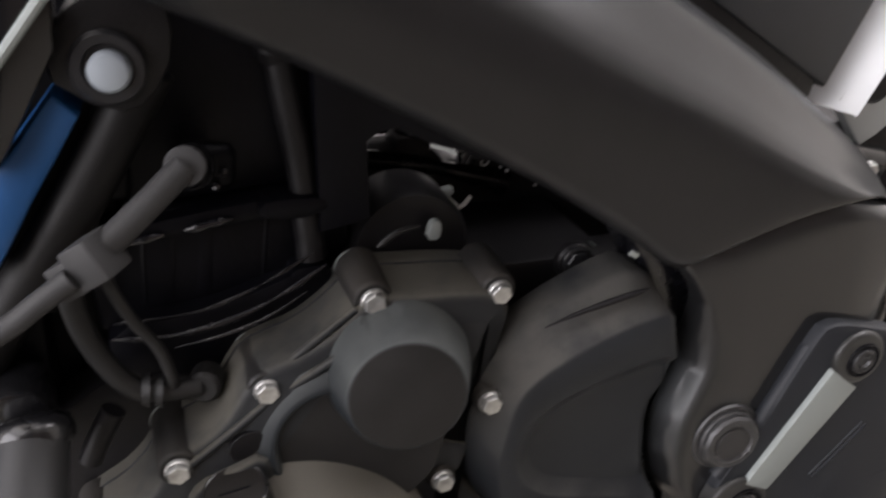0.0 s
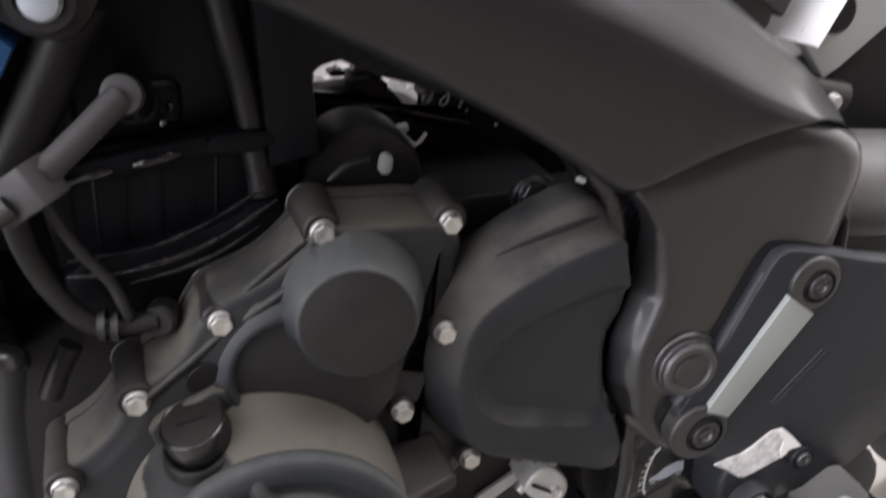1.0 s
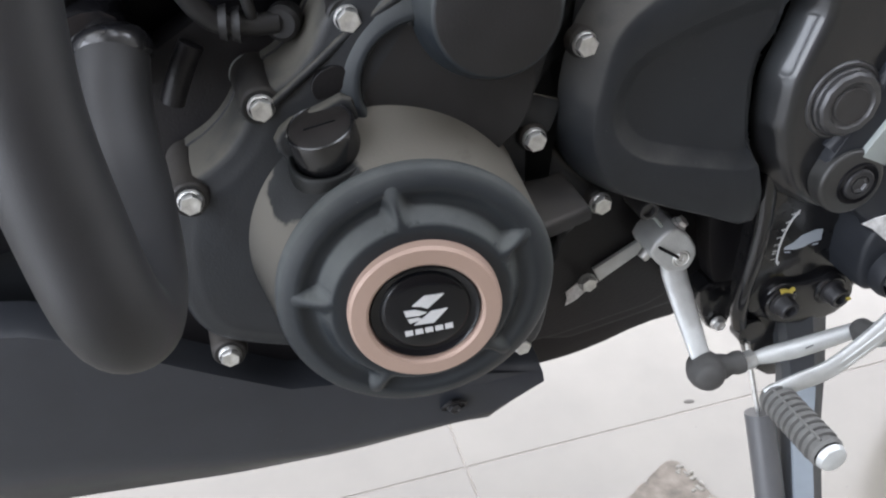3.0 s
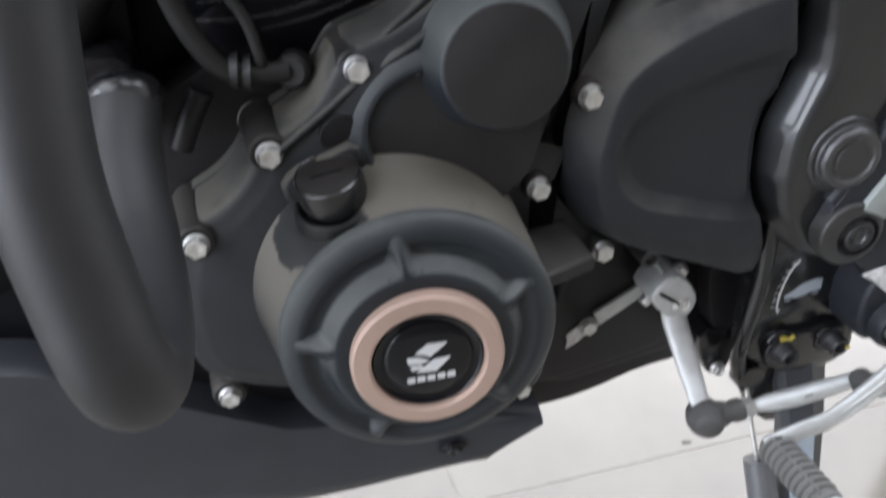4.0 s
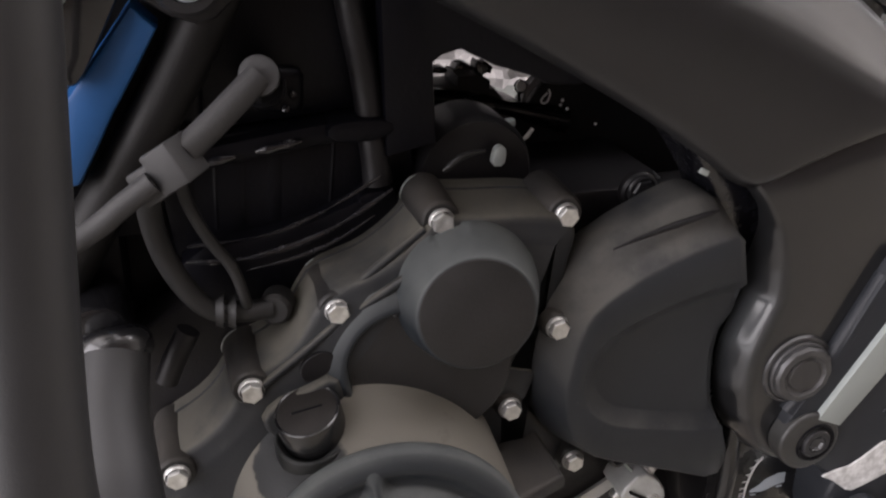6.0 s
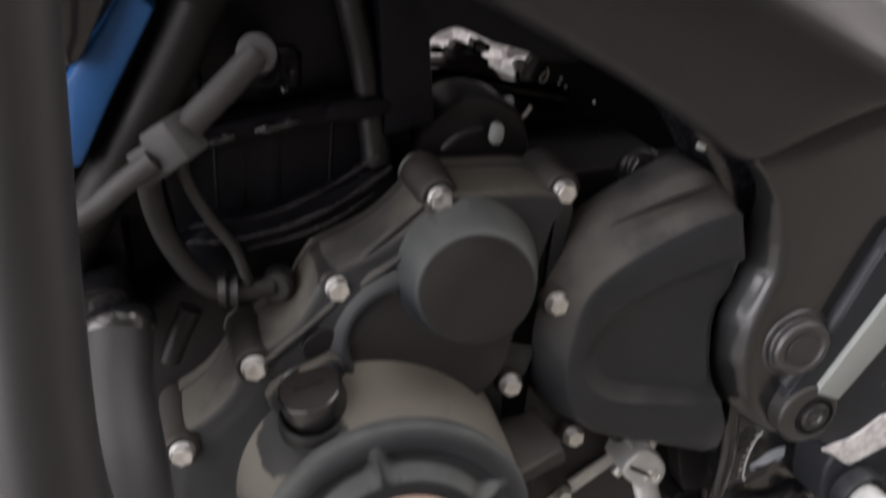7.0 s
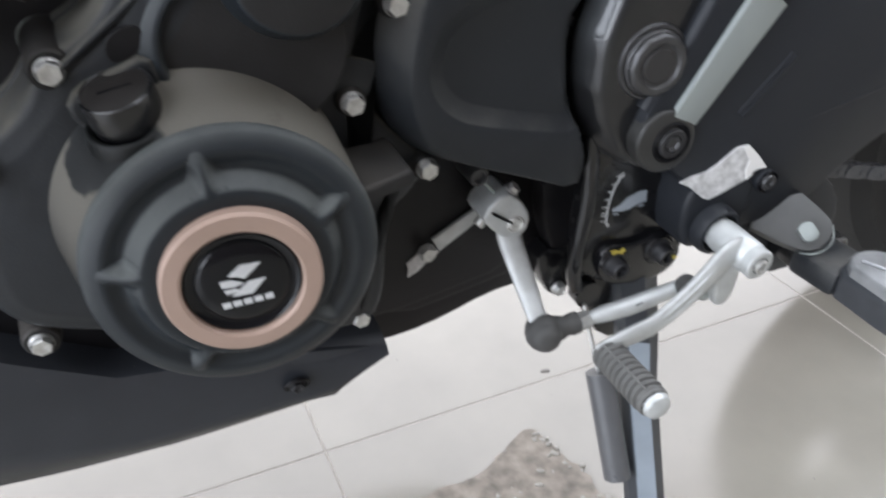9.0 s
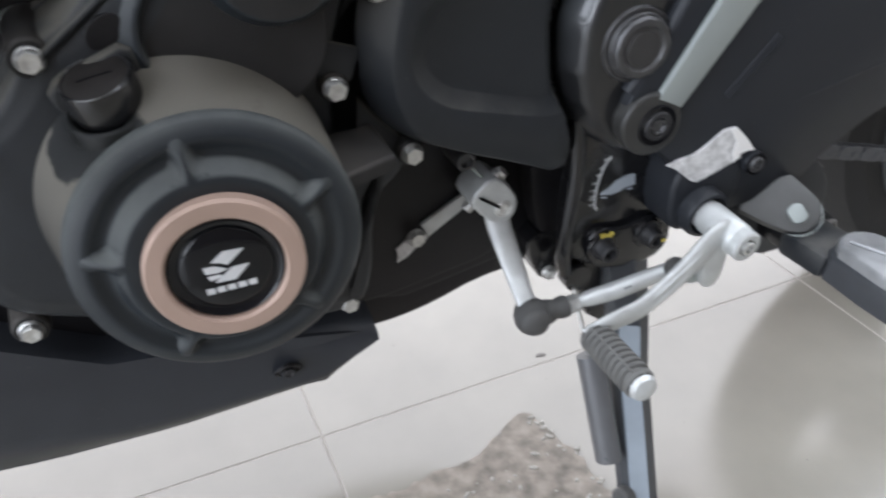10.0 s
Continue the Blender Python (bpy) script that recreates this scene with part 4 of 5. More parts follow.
part("pipe_cap", lathe([(0.0105, -0.004), (0.0105, 0.003), (0.008, 0.006), (0, 0.007)], (0.1345, -0.0840, 0.667), (-0.05, -0.5, 0.85), 28), DARK, head)
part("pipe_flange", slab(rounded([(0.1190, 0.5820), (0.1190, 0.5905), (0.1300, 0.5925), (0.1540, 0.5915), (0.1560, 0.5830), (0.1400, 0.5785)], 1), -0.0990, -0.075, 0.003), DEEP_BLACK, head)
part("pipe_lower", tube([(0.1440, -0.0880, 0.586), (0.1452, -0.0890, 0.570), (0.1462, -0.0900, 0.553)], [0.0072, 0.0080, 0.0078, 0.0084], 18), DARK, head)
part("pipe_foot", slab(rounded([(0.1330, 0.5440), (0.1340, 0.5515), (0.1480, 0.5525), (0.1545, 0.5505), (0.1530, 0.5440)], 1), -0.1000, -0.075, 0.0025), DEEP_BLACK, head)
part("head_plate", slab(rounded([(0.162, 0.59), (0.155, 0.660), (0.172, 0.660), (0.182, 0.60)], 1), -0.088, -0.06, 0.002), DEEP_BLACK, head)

# coolant stub, clamp and hoses
stub = part("vent_stub", tube([(0.0845, -0.1385, 0.6285), (0.068, -0.1475, 0.6165), (0.050, -0.157, 0.604)], 0.0063, 20), GREYPL, bike, "grey plastic breather stub and clamp")
part("stub_end", lathe([(0.0086, -0.012), (0.0090, -0.0006), (0.0087, 0.0004), (0.0070, 0.0008), (0, 0.0009)], (0.0850, -0.1400, 0.6295), (-0.12, -1, 0.32), 32), GREYPL, stub)
part("stub_body", lathe([(0.0115, -0.03), (0.0115, -0.012), (0.0100, -0.010), (0.0095, 0.0)], (0.0865, -0.1180, 0.6205), (-0.12, -1, 0.32), 28), GLOSS, stub)
CM = Matrix.Translation((0.0455, -0.1600, 0.6005)) @ (Vector((0.035, -0.019, 0.0245))).to_track_quat("X", "Z").to_matrix().to_4x4()
part("clamp", block((0.015, 0.019, 0.019), CM, 0.0014), GREYPL, stub)
part("clamp_tail", block((0.013, 0.017, 0.016), CM @ pose(-0.013, 0, -0.002), 0.0014), GREYPL, stub)
part("outlet_hose", tube([(0.036, -0.165, 0.595), (0.022, -0.166, 0.586), (0.010, -0.166, 0.5775), (-0.012, -0.166, 0.566)], 0.0050, 16), GREYPL, stub)
part("breather_hose", tube([(0.036, -0.152, 0.594), (0.030, -0.135, 0.573), (0.031, -0.122, 0.544), (0.039, -0.119, 0.520), (0.050, -0.119, 0.5055), (0.066, -0.119, 0.5015), (0.080, -0.118, 0.5005)], 0.0056, 18), GREYHOSE, stub, "grey rubber breather hose")
part("thin_hose", tube([(0.045, -0.146, 0.592), (0.047, -0.132, 0.570), (0.054, -0.126, 0.548), (0.063, -0.124, 0.530), (0.067, -0.123, 0.512), (0.068, -0.119, 0.503)], 0.0030, 12), GREYHOSE, stub)
part("hose_union", lathe([(0.0090, 0.0), (0.0090, 0.012), (0.007, 0.014), (0, 0.014)], (0.085, -0.108, 0.499), (-0.3, -1, 0.1), 24), GREYHOSE, stub)
for x in (0.054, 0.060):
    part("hose_clip", lathe([(0.0078, -0.002), (0.0092, 0.002)], (x, -0.1190, 0.5042 - (x - 0.054) * 0.3), (1, -0.1, -0.1), 20), GREYHOSE, stub)

# parts that show in the gap under the beam
throttle = part("throttle_body", tube([(0.190, 0.0, 0.574), (0.232, 0.0, 0.567), (0.258, 0.0, 0.560), (0.300, 0.0, 0.548)], [0.007, 0.0065, 0.005, 0.010], 14), GLOSS, bike, "black throttle linkage with pale fittings")
part("body_arch", slab(rounded([(0.2244, 0.5816), (0.226, 0.5866), (0.229, 0.5889), (0.2337, 0.5886), (0.2381, 0.5858), (0.2393, 0.5806), (0.2311, 0.5785)], 1), 0.018, 0.030, 0.001), GLOSS, throttle)
part("body_slot", slab(rounded([(0.2092, 0.5864), (0.2184, 0.5867), (0.2211, 0.5844), (0.2177, 0.5821), (0.2091, 0.5833)], 1), 0.018, 0.030, 0.001), GLOSS, throttle)
part("sensor_plug", slab([(0.2337, 0.5914), (0.235, 0.5944), (0.238, 0.5927), (0.2413, 0.5928), (0.2456, 0.5894), (0.2441, 0.5852), (0.2415, 0.5859), (0.2376, 0.5838), (0.2338, 0.5859)], -0.002, 0.010, 0.001), GLOSS, throttle)
dial = part("round_fitting", lathe([(0.0048, -0.003), (0.0048, 0.0), (0.0040, 0.0008), (0.0036, 0.0)], (0.2715, 0.012, 0.571), (-0.3, -1, 0.4), 28), GLOSS, throttle)
part("pale_face", lathe([(0.0036, 0.0), (0.0030, 0.0008), (0, 0.0010)], (0.2717, 0.0118, 0.571), (-0.3, -1, 0.4), 24), SILVERP, dial)
part("stem", tube([(0.2703, 0.012, 0.5667), (0.2708, 0.012, 0.5631), (0.2709, 0.012, 0.5594)], 0.0012, 8), GLOSS, dial)
part("pale_hoop", tube([(0.2858, 0.01, 0.5774), (0.2821, 0.01, 0.5746), (0.2767, 0.01, 0.5684), (0.2724, 0.01, 0.5598)], [0.0010, 0.0026, 0.0024, 0.0012], 10), FROSTED, throttle)
part("cable_loop", tube([(0.2846, -0.006, 0.5721), (0.2857, -0.006, 0.569), (0.2841, -0.006, 0.5642), (0.2815, -0.006, 0.5629), (0.2794, -0.006, 0.5643), (0.2805, -0.006, 0.5671), (0.2838, -0.006, 0.5699)], 0.0007, 6), SILVERP, throttle)
for x, z, r in ((0.2939, 0.5606, 0.0011), (0.2952, 0.5638, 0.0012), (0.2991, 0.5575, 0.0012), (0.3217, 0.5445, 0.0012)):
    part("pale_clip", lathe([(r, 0.0), (r * 0.9, r), (0, r * 1.3)], (x, -0.006, z), (-0.3, -1, 0.5), 12), SILVERP, throttle)
part("bright_clip", tube([(0.2323, -0.055, 0.5676), (0.2369, -0.055, 0.5646), (0.2415, -0.055, 0.5599), (0.2456, -0.055, 0.5559), (0.2491, -0.055, 0.5582), (0.2528, -0.055, 0.5631)], [0.0004, 0.0010, 0.0011, 0.0013, 0.0016, 0.0014], 8, smooth=False), STEEL, throttle)
part("pale_link", slab([(0.2343, 0.5668), (0.2374, 0.568), (0.2423, 0.5685), (0.2431, 0.5651), (0.2401, 0.5623)], -0.052, -0.046, 0.001), STRIP, throttle)
# added backlit sheet; it tones down the daylight in the gap
part("gap_screen", grid([[(0.170 + 0.006 * i + 0.004 * noise.noise((i * 0.7, j * 0.7, 4)), 0.055 + 0.022 * noise.noise((i * 0.55, j * 0.55, 1)), 0.560 + 0.006 * j + 0.004 * noise.noise((i * 0.7, j * 0.7, 9))) for i in range(28)] for j in range(22)]), FROSTED, throttle, "crumpled translucent sheet added to dim the bright gap", 20)
part("starter_body", lathe([(0.036, 0.0), (0.036, 0.03), (0.033, 0.036), (0, 0.036)], (0.205, -0.05, 0.548), (0, -1, 0), 40), DARK, bike)
part("starter_cable", tube([(0.1797, -0.104, 0.5608), (0.1834, -0.104, 0.5633), (0.1899, -0.104, 0.5678), (0.1974, -0.104, 0.5697), (0.2039, -0.104, 0.5702)], [0.0010, 0.0022, 0.0020, 0.0014, 0.0010], 10), GREYHOSE, bike)
part("terminal", slab(rounded([(0.2103, 0.5578), (0.2117, 0.5665), (0.2139, 0.5693), (0.2175, 0.569), (0.2193, 0.5657), (0.2179, 0.557)], 1), -0.098, -0.093, 0.001), STRIP, bike)
# pale thread painted as a gleam along a dark edge
part("edge_gleam", tube([(0.3215, -0.0870, 0.5380), (0.3290, -0.0820, 0.5310), (0.3370, -0.0760, 0.5225)], [0.0004, 0.0010, 0.0004], 8), STRIP, bike)
part("mount_lug", lathe([(0.0125, -0.004), (0.0125, 0.0), (0.011, 0.002), (0, 0.002)], (0.3060, -0.098, 0.5310), segs=28), DARK, bike)
place("bolt", mesh_of(hex_head(0.0075, 0.004, 0.0095, 0.0005), BLACKSTEEL, "bolt"), bike, (0.3060, -0.1005, 0.5330))
# added dark block, shaped to close the lower side of the gap
part("gap_block_low", slab([(0.14, 0.48), (0.14, 0.5775), (0.205, 0.5775), (0.2215, 0.5780), (0.2222, 0.5846), (0.2383, 0.5840), (0.2447, 0.5798), (0.2445, 0.5747), (0.2478, 0.5745), (0.2548, 0.5663), (0.2674, 0.5621), (0.2746, 0.5578), (0.2791, 0.5654), (0.2845, 0.5716), (0.2892, 0.5754), (0.300, 0.582), (0.320, 0.602), (0.50, 0.602), (0.50, 0.46)], 0.0, 0.030, 0.001), DARK, bike, "black block added to close the gap below")
# added dark block that closes the gap from above
part("gap_block_top", slab([(0.1780, 0.5750), (0.1768, 0.6187), (0.1817, 0.6222), (0.1919, 0.6246), (0.2111, 0.6146), (0.2322, 0.6076), (0.2415, 0.6021), (0.262, 0.600), (0.29, 0.610), (0.29, 0.70), (0.150, 0.70), (0.150, 0.57)], -0.098, -0.085, 0.002), DEEP_BLACK, bike)

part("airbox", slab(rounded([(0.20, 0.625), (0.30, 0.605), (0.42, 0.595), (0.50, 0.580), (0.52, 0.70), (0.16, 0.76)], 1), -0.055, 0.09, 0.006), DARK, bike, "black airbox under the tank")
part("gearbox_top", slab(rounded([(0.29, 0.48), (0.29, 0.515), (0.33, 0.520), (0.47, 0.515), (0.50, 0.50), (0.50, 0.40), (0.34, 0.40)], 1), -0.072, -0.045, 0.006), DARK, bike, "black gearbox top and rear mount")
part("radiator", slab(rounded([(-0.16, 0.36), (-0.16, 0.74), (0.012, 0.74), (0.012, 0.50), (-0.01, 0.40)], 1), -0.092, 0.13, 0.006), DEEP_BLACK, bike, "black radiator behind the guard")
part("intake_pipe", tube([(0.16, -0.03, 0.69), (0.20, -0.03, 0.665), (0.25, -0.02, 0.660)], 0.032, 24), DARK, bike)

# tank above, out of view, added to shade the engine top
part("unseen_tank", slab(rounded([(-0.20, 0.80), (0.05, 0.80), (0.30, 0.735), (0.46, 0.69), (0.50, 0.78), (0.30, 0.98), (-0.05, 1.00), (-0.22, 0.90)], 2), -0.065, 0.15, 0.03, 4), BLUETANK, bike, "unseen dark blue tank added to shade the engine")

# blue tube, its bracket and bolt
part("blue_tube", slab([(0.0357, 0.6590), (0.0200, 0.6401), (0.0050, 0.6230), (-0.0040, 0.6137), (-0.0092, 0.5780), (0.0010, 0.5800), (0.0086, 0.5916), (0.0210, 0.6118), (0.0335, 0.6302), (0.0453, 0.6482)], -0.120, -0.095, 0.003), BLUE, bike, "bright blue painted frame tube")
brk = part("mount_bracket", slab(rounded([(0.030, 0.668), (0.050, 0.700), (0.085, 0.705), (0.088, 0.675), (0.075, 0.652), (0.058, 0.648)], 1), -0.121, -0.09, 0.003), DARK, bike, "black mounting bracket with a bright bolt")
part("mount_washer", lathe([(0.0160, 0.0), (0.0160, 0.004), (0.0142, 0.006), (0.0105, 0.006), (0.0098, 0.003), (0, 0.003)], (0.0600, -0.1195, 0.6690), (-0.05, -1, 0.05), 40), BLACKSTEEL, brk)
# bluish grey used here to paint the bolt's teal reflection
part("mount_bolt", lathe([(0.0088, 0.0), (0.0088, 0.006), (0.0073, 0.008), (0.004, 0.0090), (0, 0.0092)], (0.0604, -0.1215, 0.6682), (-0.05, -1, 0.05), 36), STICKER, brk, "shiny domed mounting bolt")
part("down_tube", tube([(0.075, -0.105, 0.665), (0.045, -0.105, 0.617), (0.005, -0.100, 0.560), (-0.03, -0.1, 0.51)], 0.0125, 20), TUBEM, bike, "black frame tube")
part("tube_gusset", slab([(-0.02, 0.54), (0.0, 0.60), (0.045, 0.665), (0.075, 0.66), (0.05, 0.60), (0.02, 0.54)], -0.092, -0.086, 0.002), DEEP_BLACK, bike)
part("front_bracket", slab(rounded([(-0.006, 0.66), (0.0015, 0.644), (0.0045, 0.629), (0.0075, 0.6275), (0.0120, 0.6300), (0.0203, 0.643), (0.048, 0.69), (0.03, 0.72), (-0.03, 0.72)], 1), -0.130, -0.112, 0.003), GLOSS, bike, "black radiator bracket")
part("bracket_edge", tube([(0.006, -0.132, 0.660), (0.020, -0.132, 0.675), (0.045, -0.134, 0.705)], 0.0026, 10), STRIP, bike)
part("radiator_side", slab(rounded([(-0.20, 0.50), (-0.20, 0.72), (-0.02, 0.72), (-0.03, 0.50)], 1), -0.10, -0.06, 0.004), DARK, bike, "black radiator side")

# crash guard tube
guard = part("crash_guard", tube([(0.0040, -0.142, 0.506), (0.0015, -0.168, 0.486), (0.0050, -0.205, 0.466), (0.008, -0.250, 0.458), (0.008, -0.288, 0.464), (0.0055, -0.302, 0.480), (0.001, -0.297, 0.510), (-0.002, -0.288, 0.545), (0.0010, -0.274, 0.590), (0.006, -0.263, 0.635), (0.013, -0.254, 0.690), (0.022, -0.24, 0.76)], 0.0163, 28, 10), GUARD, bike, "thick grey painted crash guard tube")
part("guard_collar", lathe([(0.0150, -0.010), (0.0176, -0.007), (0.0180, -0.003), (0.0176, 0.0), (0.0160, 0.0035), (0.0120, 0.0060), (0, 0.0068)], (0.0040, -0.1400, 0.5080), (-0.05, 0.55, 0.83), 32), GLOSS, guard, "glossy black end collar")
part("guard_bracket", slab(rounded([(-0.022, 0.470), (-0.022, 0.512), (-0.012, 0.520), (0.006, 0.520), (0.012, 0.505), (0.006, 0.470)], 1), -0.128, -0.100, 0.003), GLOSS, guard)
for z in (0.500, 0.486):
    place("bolt", SMALLBOLT, guard, (-0.0150, -0.1300, z), (-0.5, -0.8, 0.2))
part("lower_tube", tube([(0.022, -0.120, 0.468), (0.028, -0.121, 0.481), (0.037, -0.120, 0.496)], 0.0062, 16), DARK, bike)

part("front_fairing", slab(rounded([(-0.60, 0.30), (-0.60, 0.62), (-0.20, 0.60), (-0.02, 0.50), (-0.01, 0.34), (-0.10, 0.26)], 1), -0.070, 0.06, 0.01, 3), PLASTIC, bike, "black plastic fairing ahead of the engine")

# belly pan
def belly_row(x):
    top = float(np.interp(x, (-0.45, -0.08, 0.0, 0.05, 0.16, 0.23), (0.42, 0.340, 0.287, 0.257, 0.239, 0.226)))
    low = float(np.interp(x, (-0.45, -0.14, 0.0, 0.08, 0.187, 0.228), (0.247, 0.202, 0.183, 0.178, 0.181, 0.212)))
    return [(x, -0.090, top + 0.003), (x, -0.112, top + 0.001), (x, -0.118, top - 0.002), (x, -0.1235, (top * 0.7 + low * 0.3)), (x, -0.1262, (top * 0.34 + low * 0.66)), (x, -0.1262, (top * 0.28 + low * 0.72)), (x, -0.1240, (top * 0.20 + low * 0.80)), (x, -0.1140, low + 0.0005), (x, -0.1110, low - 0.002), (x, -0.06, low - 0.012), (x, 0.06, low - 0.012)]


belly = part("belly_pan", grid([belly_row(x) for x in [-0.45 + 0.02 * i for i in range(32)] + [0.187, 0.2, 0.215, 0.228]]), BELLY, bike, "satin black belly pan", 40)
part("belly_end", slab(rounded([(0.15, 0.19), (0.187, 0.186), (0.228, 0.215), (0.226, 0.222), (0.16, 0.238)], 0), -0.1215, -0.03, 0.002), BELLY, belly)
part("exhaust_pan", slab(rounded([(0.19, 0.200), (0.228, 0.1925), (0.2585, 0.1930), (0.2876, 0.1980), (0.3275, 0.2105), (0.36, 0.2130), (0.39, 0.225), (0.40, 0.29), (0.25, 0.30), (0.19, 0.28)], 1), -0.088, 0.05, 0.006), DARK, bike, "black exhaust chamber")
part("pan_fastener", lathe([(0.0100, 0.0), (0.0092, 0.0012), (0.0075, 0.0012), (0.007, -0.002), (0, -0.002)], (0.1595, -0.1265, 0.2130), (0, -1, -0.5), 28), DARK, belly)
place("bolt", mesh_of(hex_head(0.0048, 0.005, 0.0058, 0.0005), BLACKSTEEL, "bolt"), belly, (0.1595, -0.1262, 0.2130))

# shift linkage
lever = part("shift_arm", tube([(0.3215, -0.122, 0.306), (0.3212, -0.128, 0.2935), (0.3218, -0.140, 0.2810), (0.3228, -0.155, 0.2660), (0.3222, -0.167, 0.2575), (0.3238, -0.174, 0.2500)], [0.0100, 0.0096, 0.0090, 0.0082, 0.0074, 0.0070], 22, flat=0.5, up=(0, 1, 0)), ALLOY, bike, "cast alloy gear shift arm")
part("arm_clamp", slab(rounded([(0.3134, 0.3360), (0.3268, 0.3262), (0.3355, 0.3110), (0.3325, 0.2990), (0.3250, 0.2940), (0.3170, 0.2955), (0.3023, 0.3095), (0.2972, 0.3206)], 1), -0.1310, -0.104, 0.0024, 3), ALLOY, lever, "split clamp with a pinch bolt")
# dark bar across the clamp in place of the slit's shade
part("slit_dark", block((0.0195, 0.006, 0.0017), pose(0.3118, -0.1305, 0.3158, 0, 37, 0), 0.0005), DEEP_BLACK, lever)
part("spline_end", lathe([(0.0066, -0.003), (0.0066, 0.0006), (0.0058, 0.0012), (0.0050, 0.0006), (0.0040, 0.0016), (0.0018, 0.0016), (0.0014, 0.0004), (0, 0.0004)], (0.3226, -0.1308, 0.3078), (-0.05, -1, 0.1), 28), STEEL, lever)
part("pinch_bolt_end", lathe([(0.0042, -0.004), (0.0042, 0.003), (0.0034, 0.0045), (0, 0.0046)], (0.3030, -0.1180, 0.3080), (-0.75, -0.2, -0.6), 16), STEEL, lever)
place("bolt", SMALLBOLT, lever, (0.3225, -0.122, 0.3300), (0.6, -0.3, 0.75))
joint = part("ball_joint", lathe([(0.0, -0.0130), (0.0070, -0.0124), (0.0104, -0.0095), (0.0112, -0.0078), (0.0108, -0.0068), (0.0124, -0.0045), (0.0132, 0.0), (0.0126, 0.0045), (0.0112, 0.0062), (0.0114, 0.0074), (0.0092, 0.0108), (0.0050, 0.0126), (0, 0.0130)], (0.3248, -0.177, 0.2445), (-0.2, -1, 0.1), 36), RUBBER, lever, "dark rubber ball joint boot", 60)
part("joint_neck", tube([(0.329, -0.177, 0.2445), (0.338, -0.177, 0.2445), (0.3430, -0.177, 0.2445), (0.3475, -0.177, 0.2445), (0.3520, -0.177, 0.2447)], [0.0104, 0.0088, 0.0070, 0.0082, 0.0080], 20, smooth=False), RUBBER, lever, "", 60)
part("lock_nut", lathe([(0.0068, -0.005), (0.0068, 0.004), (0.0055, 0.005)], (0.3565, -0.1775, 0.2450), (1, 0.0, 0.1), 6), STEEL, lever)
part("link_rod", tube([(0.359, -0.178, 0.2455), (0.372, -0.179, 0.2470), (0.3904, -0.181, 0.2490), (0.4156, -0.184, 0.2545), (0.440, -0.187, 0.2610)], [0.0040, 0.0060, 0.0066, 0.0062, 0.005], 18), ALLOY, lever)
for i in range(3):
    part("stamped_bar", block((0.006, 0.0006, 0.0010), pose(0.3965, -0.18700, 0.2500 + 0.0022 * i, 0, -12, 0), 0.0002), NUT, lever)
pedal = part("gear_pedal", tube([(0.4560, -0.208, 0.3010), (0.4400, -0.2125, 0.3005), (0.4200, -0.2155, 0.2855), (0.4015, -0.2165, 0.2720), (0.3845, -0.2170, 0.2625), (0.3663, -0.2170, 0.2590), (0.3532, -0.2160, 0.2545), (0.3450, -0.2150, 0.2500)], [0.0090, 0.0120, 0.0112, 0.0102, 0.0098, 0.0092, 0.0088, 0.0088], 22, flat=0.42, up=(0, 1, 0)), ALLOY, bike, "cast alloy gear pedal with a ribbed rubber peg")
for lift in (0.0040, -0.0040):
    part("pedal_flute", tube([(0.4360, -0.2165, 0.3002 + lift), (0.4190, -0.2195, 0.2882 + lift), (0.4010, -0.2203, 0.2745 + lift), (0.3860, -0.2206, 0.2650 + lift * 0.9)], [0.0004, 0.0011, 0.0011, 0.0010, 0.0004], 8), ALLOY, pedal)
part("pedal_pivot", lathe([(0.0112, -0.046), (0.0112, -0.040), (0.0120, -0.039), (0.0120, -0.010), (0.0112, -0.0085), (0.0108, -0.008), (0.0112, -0.0075), (0.0112, -0.0012), (0.0100, 0.0), (0.0066, 0.0), (0.0060, -0.0012), (0.0050, -0.004), (0, -0.004)], (0.4570, -0.2275, 0.2980), (0.02, -1, -0.03), 40), ALLOY, pedal)
place("bolt_socket", SOCKET, pedal, (0.4570, -0.2252, 0.2980), (0.02, -1, -0.03))
part("pedal_ear", slab(rounded([(0.4290, 0.2920), (0.4500, 0.2980), (0.4560, 0.2860), (0.4545, 0.2660), (0.4495, 0.2580), (0.4425, 0.2570), (0.4375, 0.2640), (0.4350, 0.2800)], 1), -0.2145, -0.207, 0.0028, 3), ALLOY, pedal)
part("ear_bolt", lathe([(0.0070, -0.008), (0.0070, 0.003), (0.0058, 0.0042), (0, 0.0046)], (0.4370, -0.2030, 0.2660), (-0.25, -1, 0.1), 24), STRIP, pedal)
part("rod_boot", lathe([(0.0, -0.010), (0.0075, -0.008), (0.0090, 0.0), (0.0078, 0.006), (0, 0.008)], (0.4310, -0.1960, 0.2640), (-0.25, -1, 0.1), 24), RUBBER, pedal)
PA, PB = Vector((0.3505, -0.2130, 0.2495)), Vector((0.3490, -0.2700, 0.2540))
prof = [(0.0085, 0.0), (0.0098, 0.0015)]
for i in range(9):
    y = 0.004 + i * 0.0054
    prof += [(0.0113, y), (0.0115, y + 0.0014), (0.0113, y + 0.0030), (0.0091, y + 0.0034), (0.0091, y + 0.0050)]
prof += [(0.0108, 0.053), (0.0108, 0.0555), (0.0095, 0.0572)]
part("peg_rubber", lathe(prof, PA, (PB - PA).normalized(), 36), PEGRUBBER, pedal, "ribbed grey rubber toe peg")
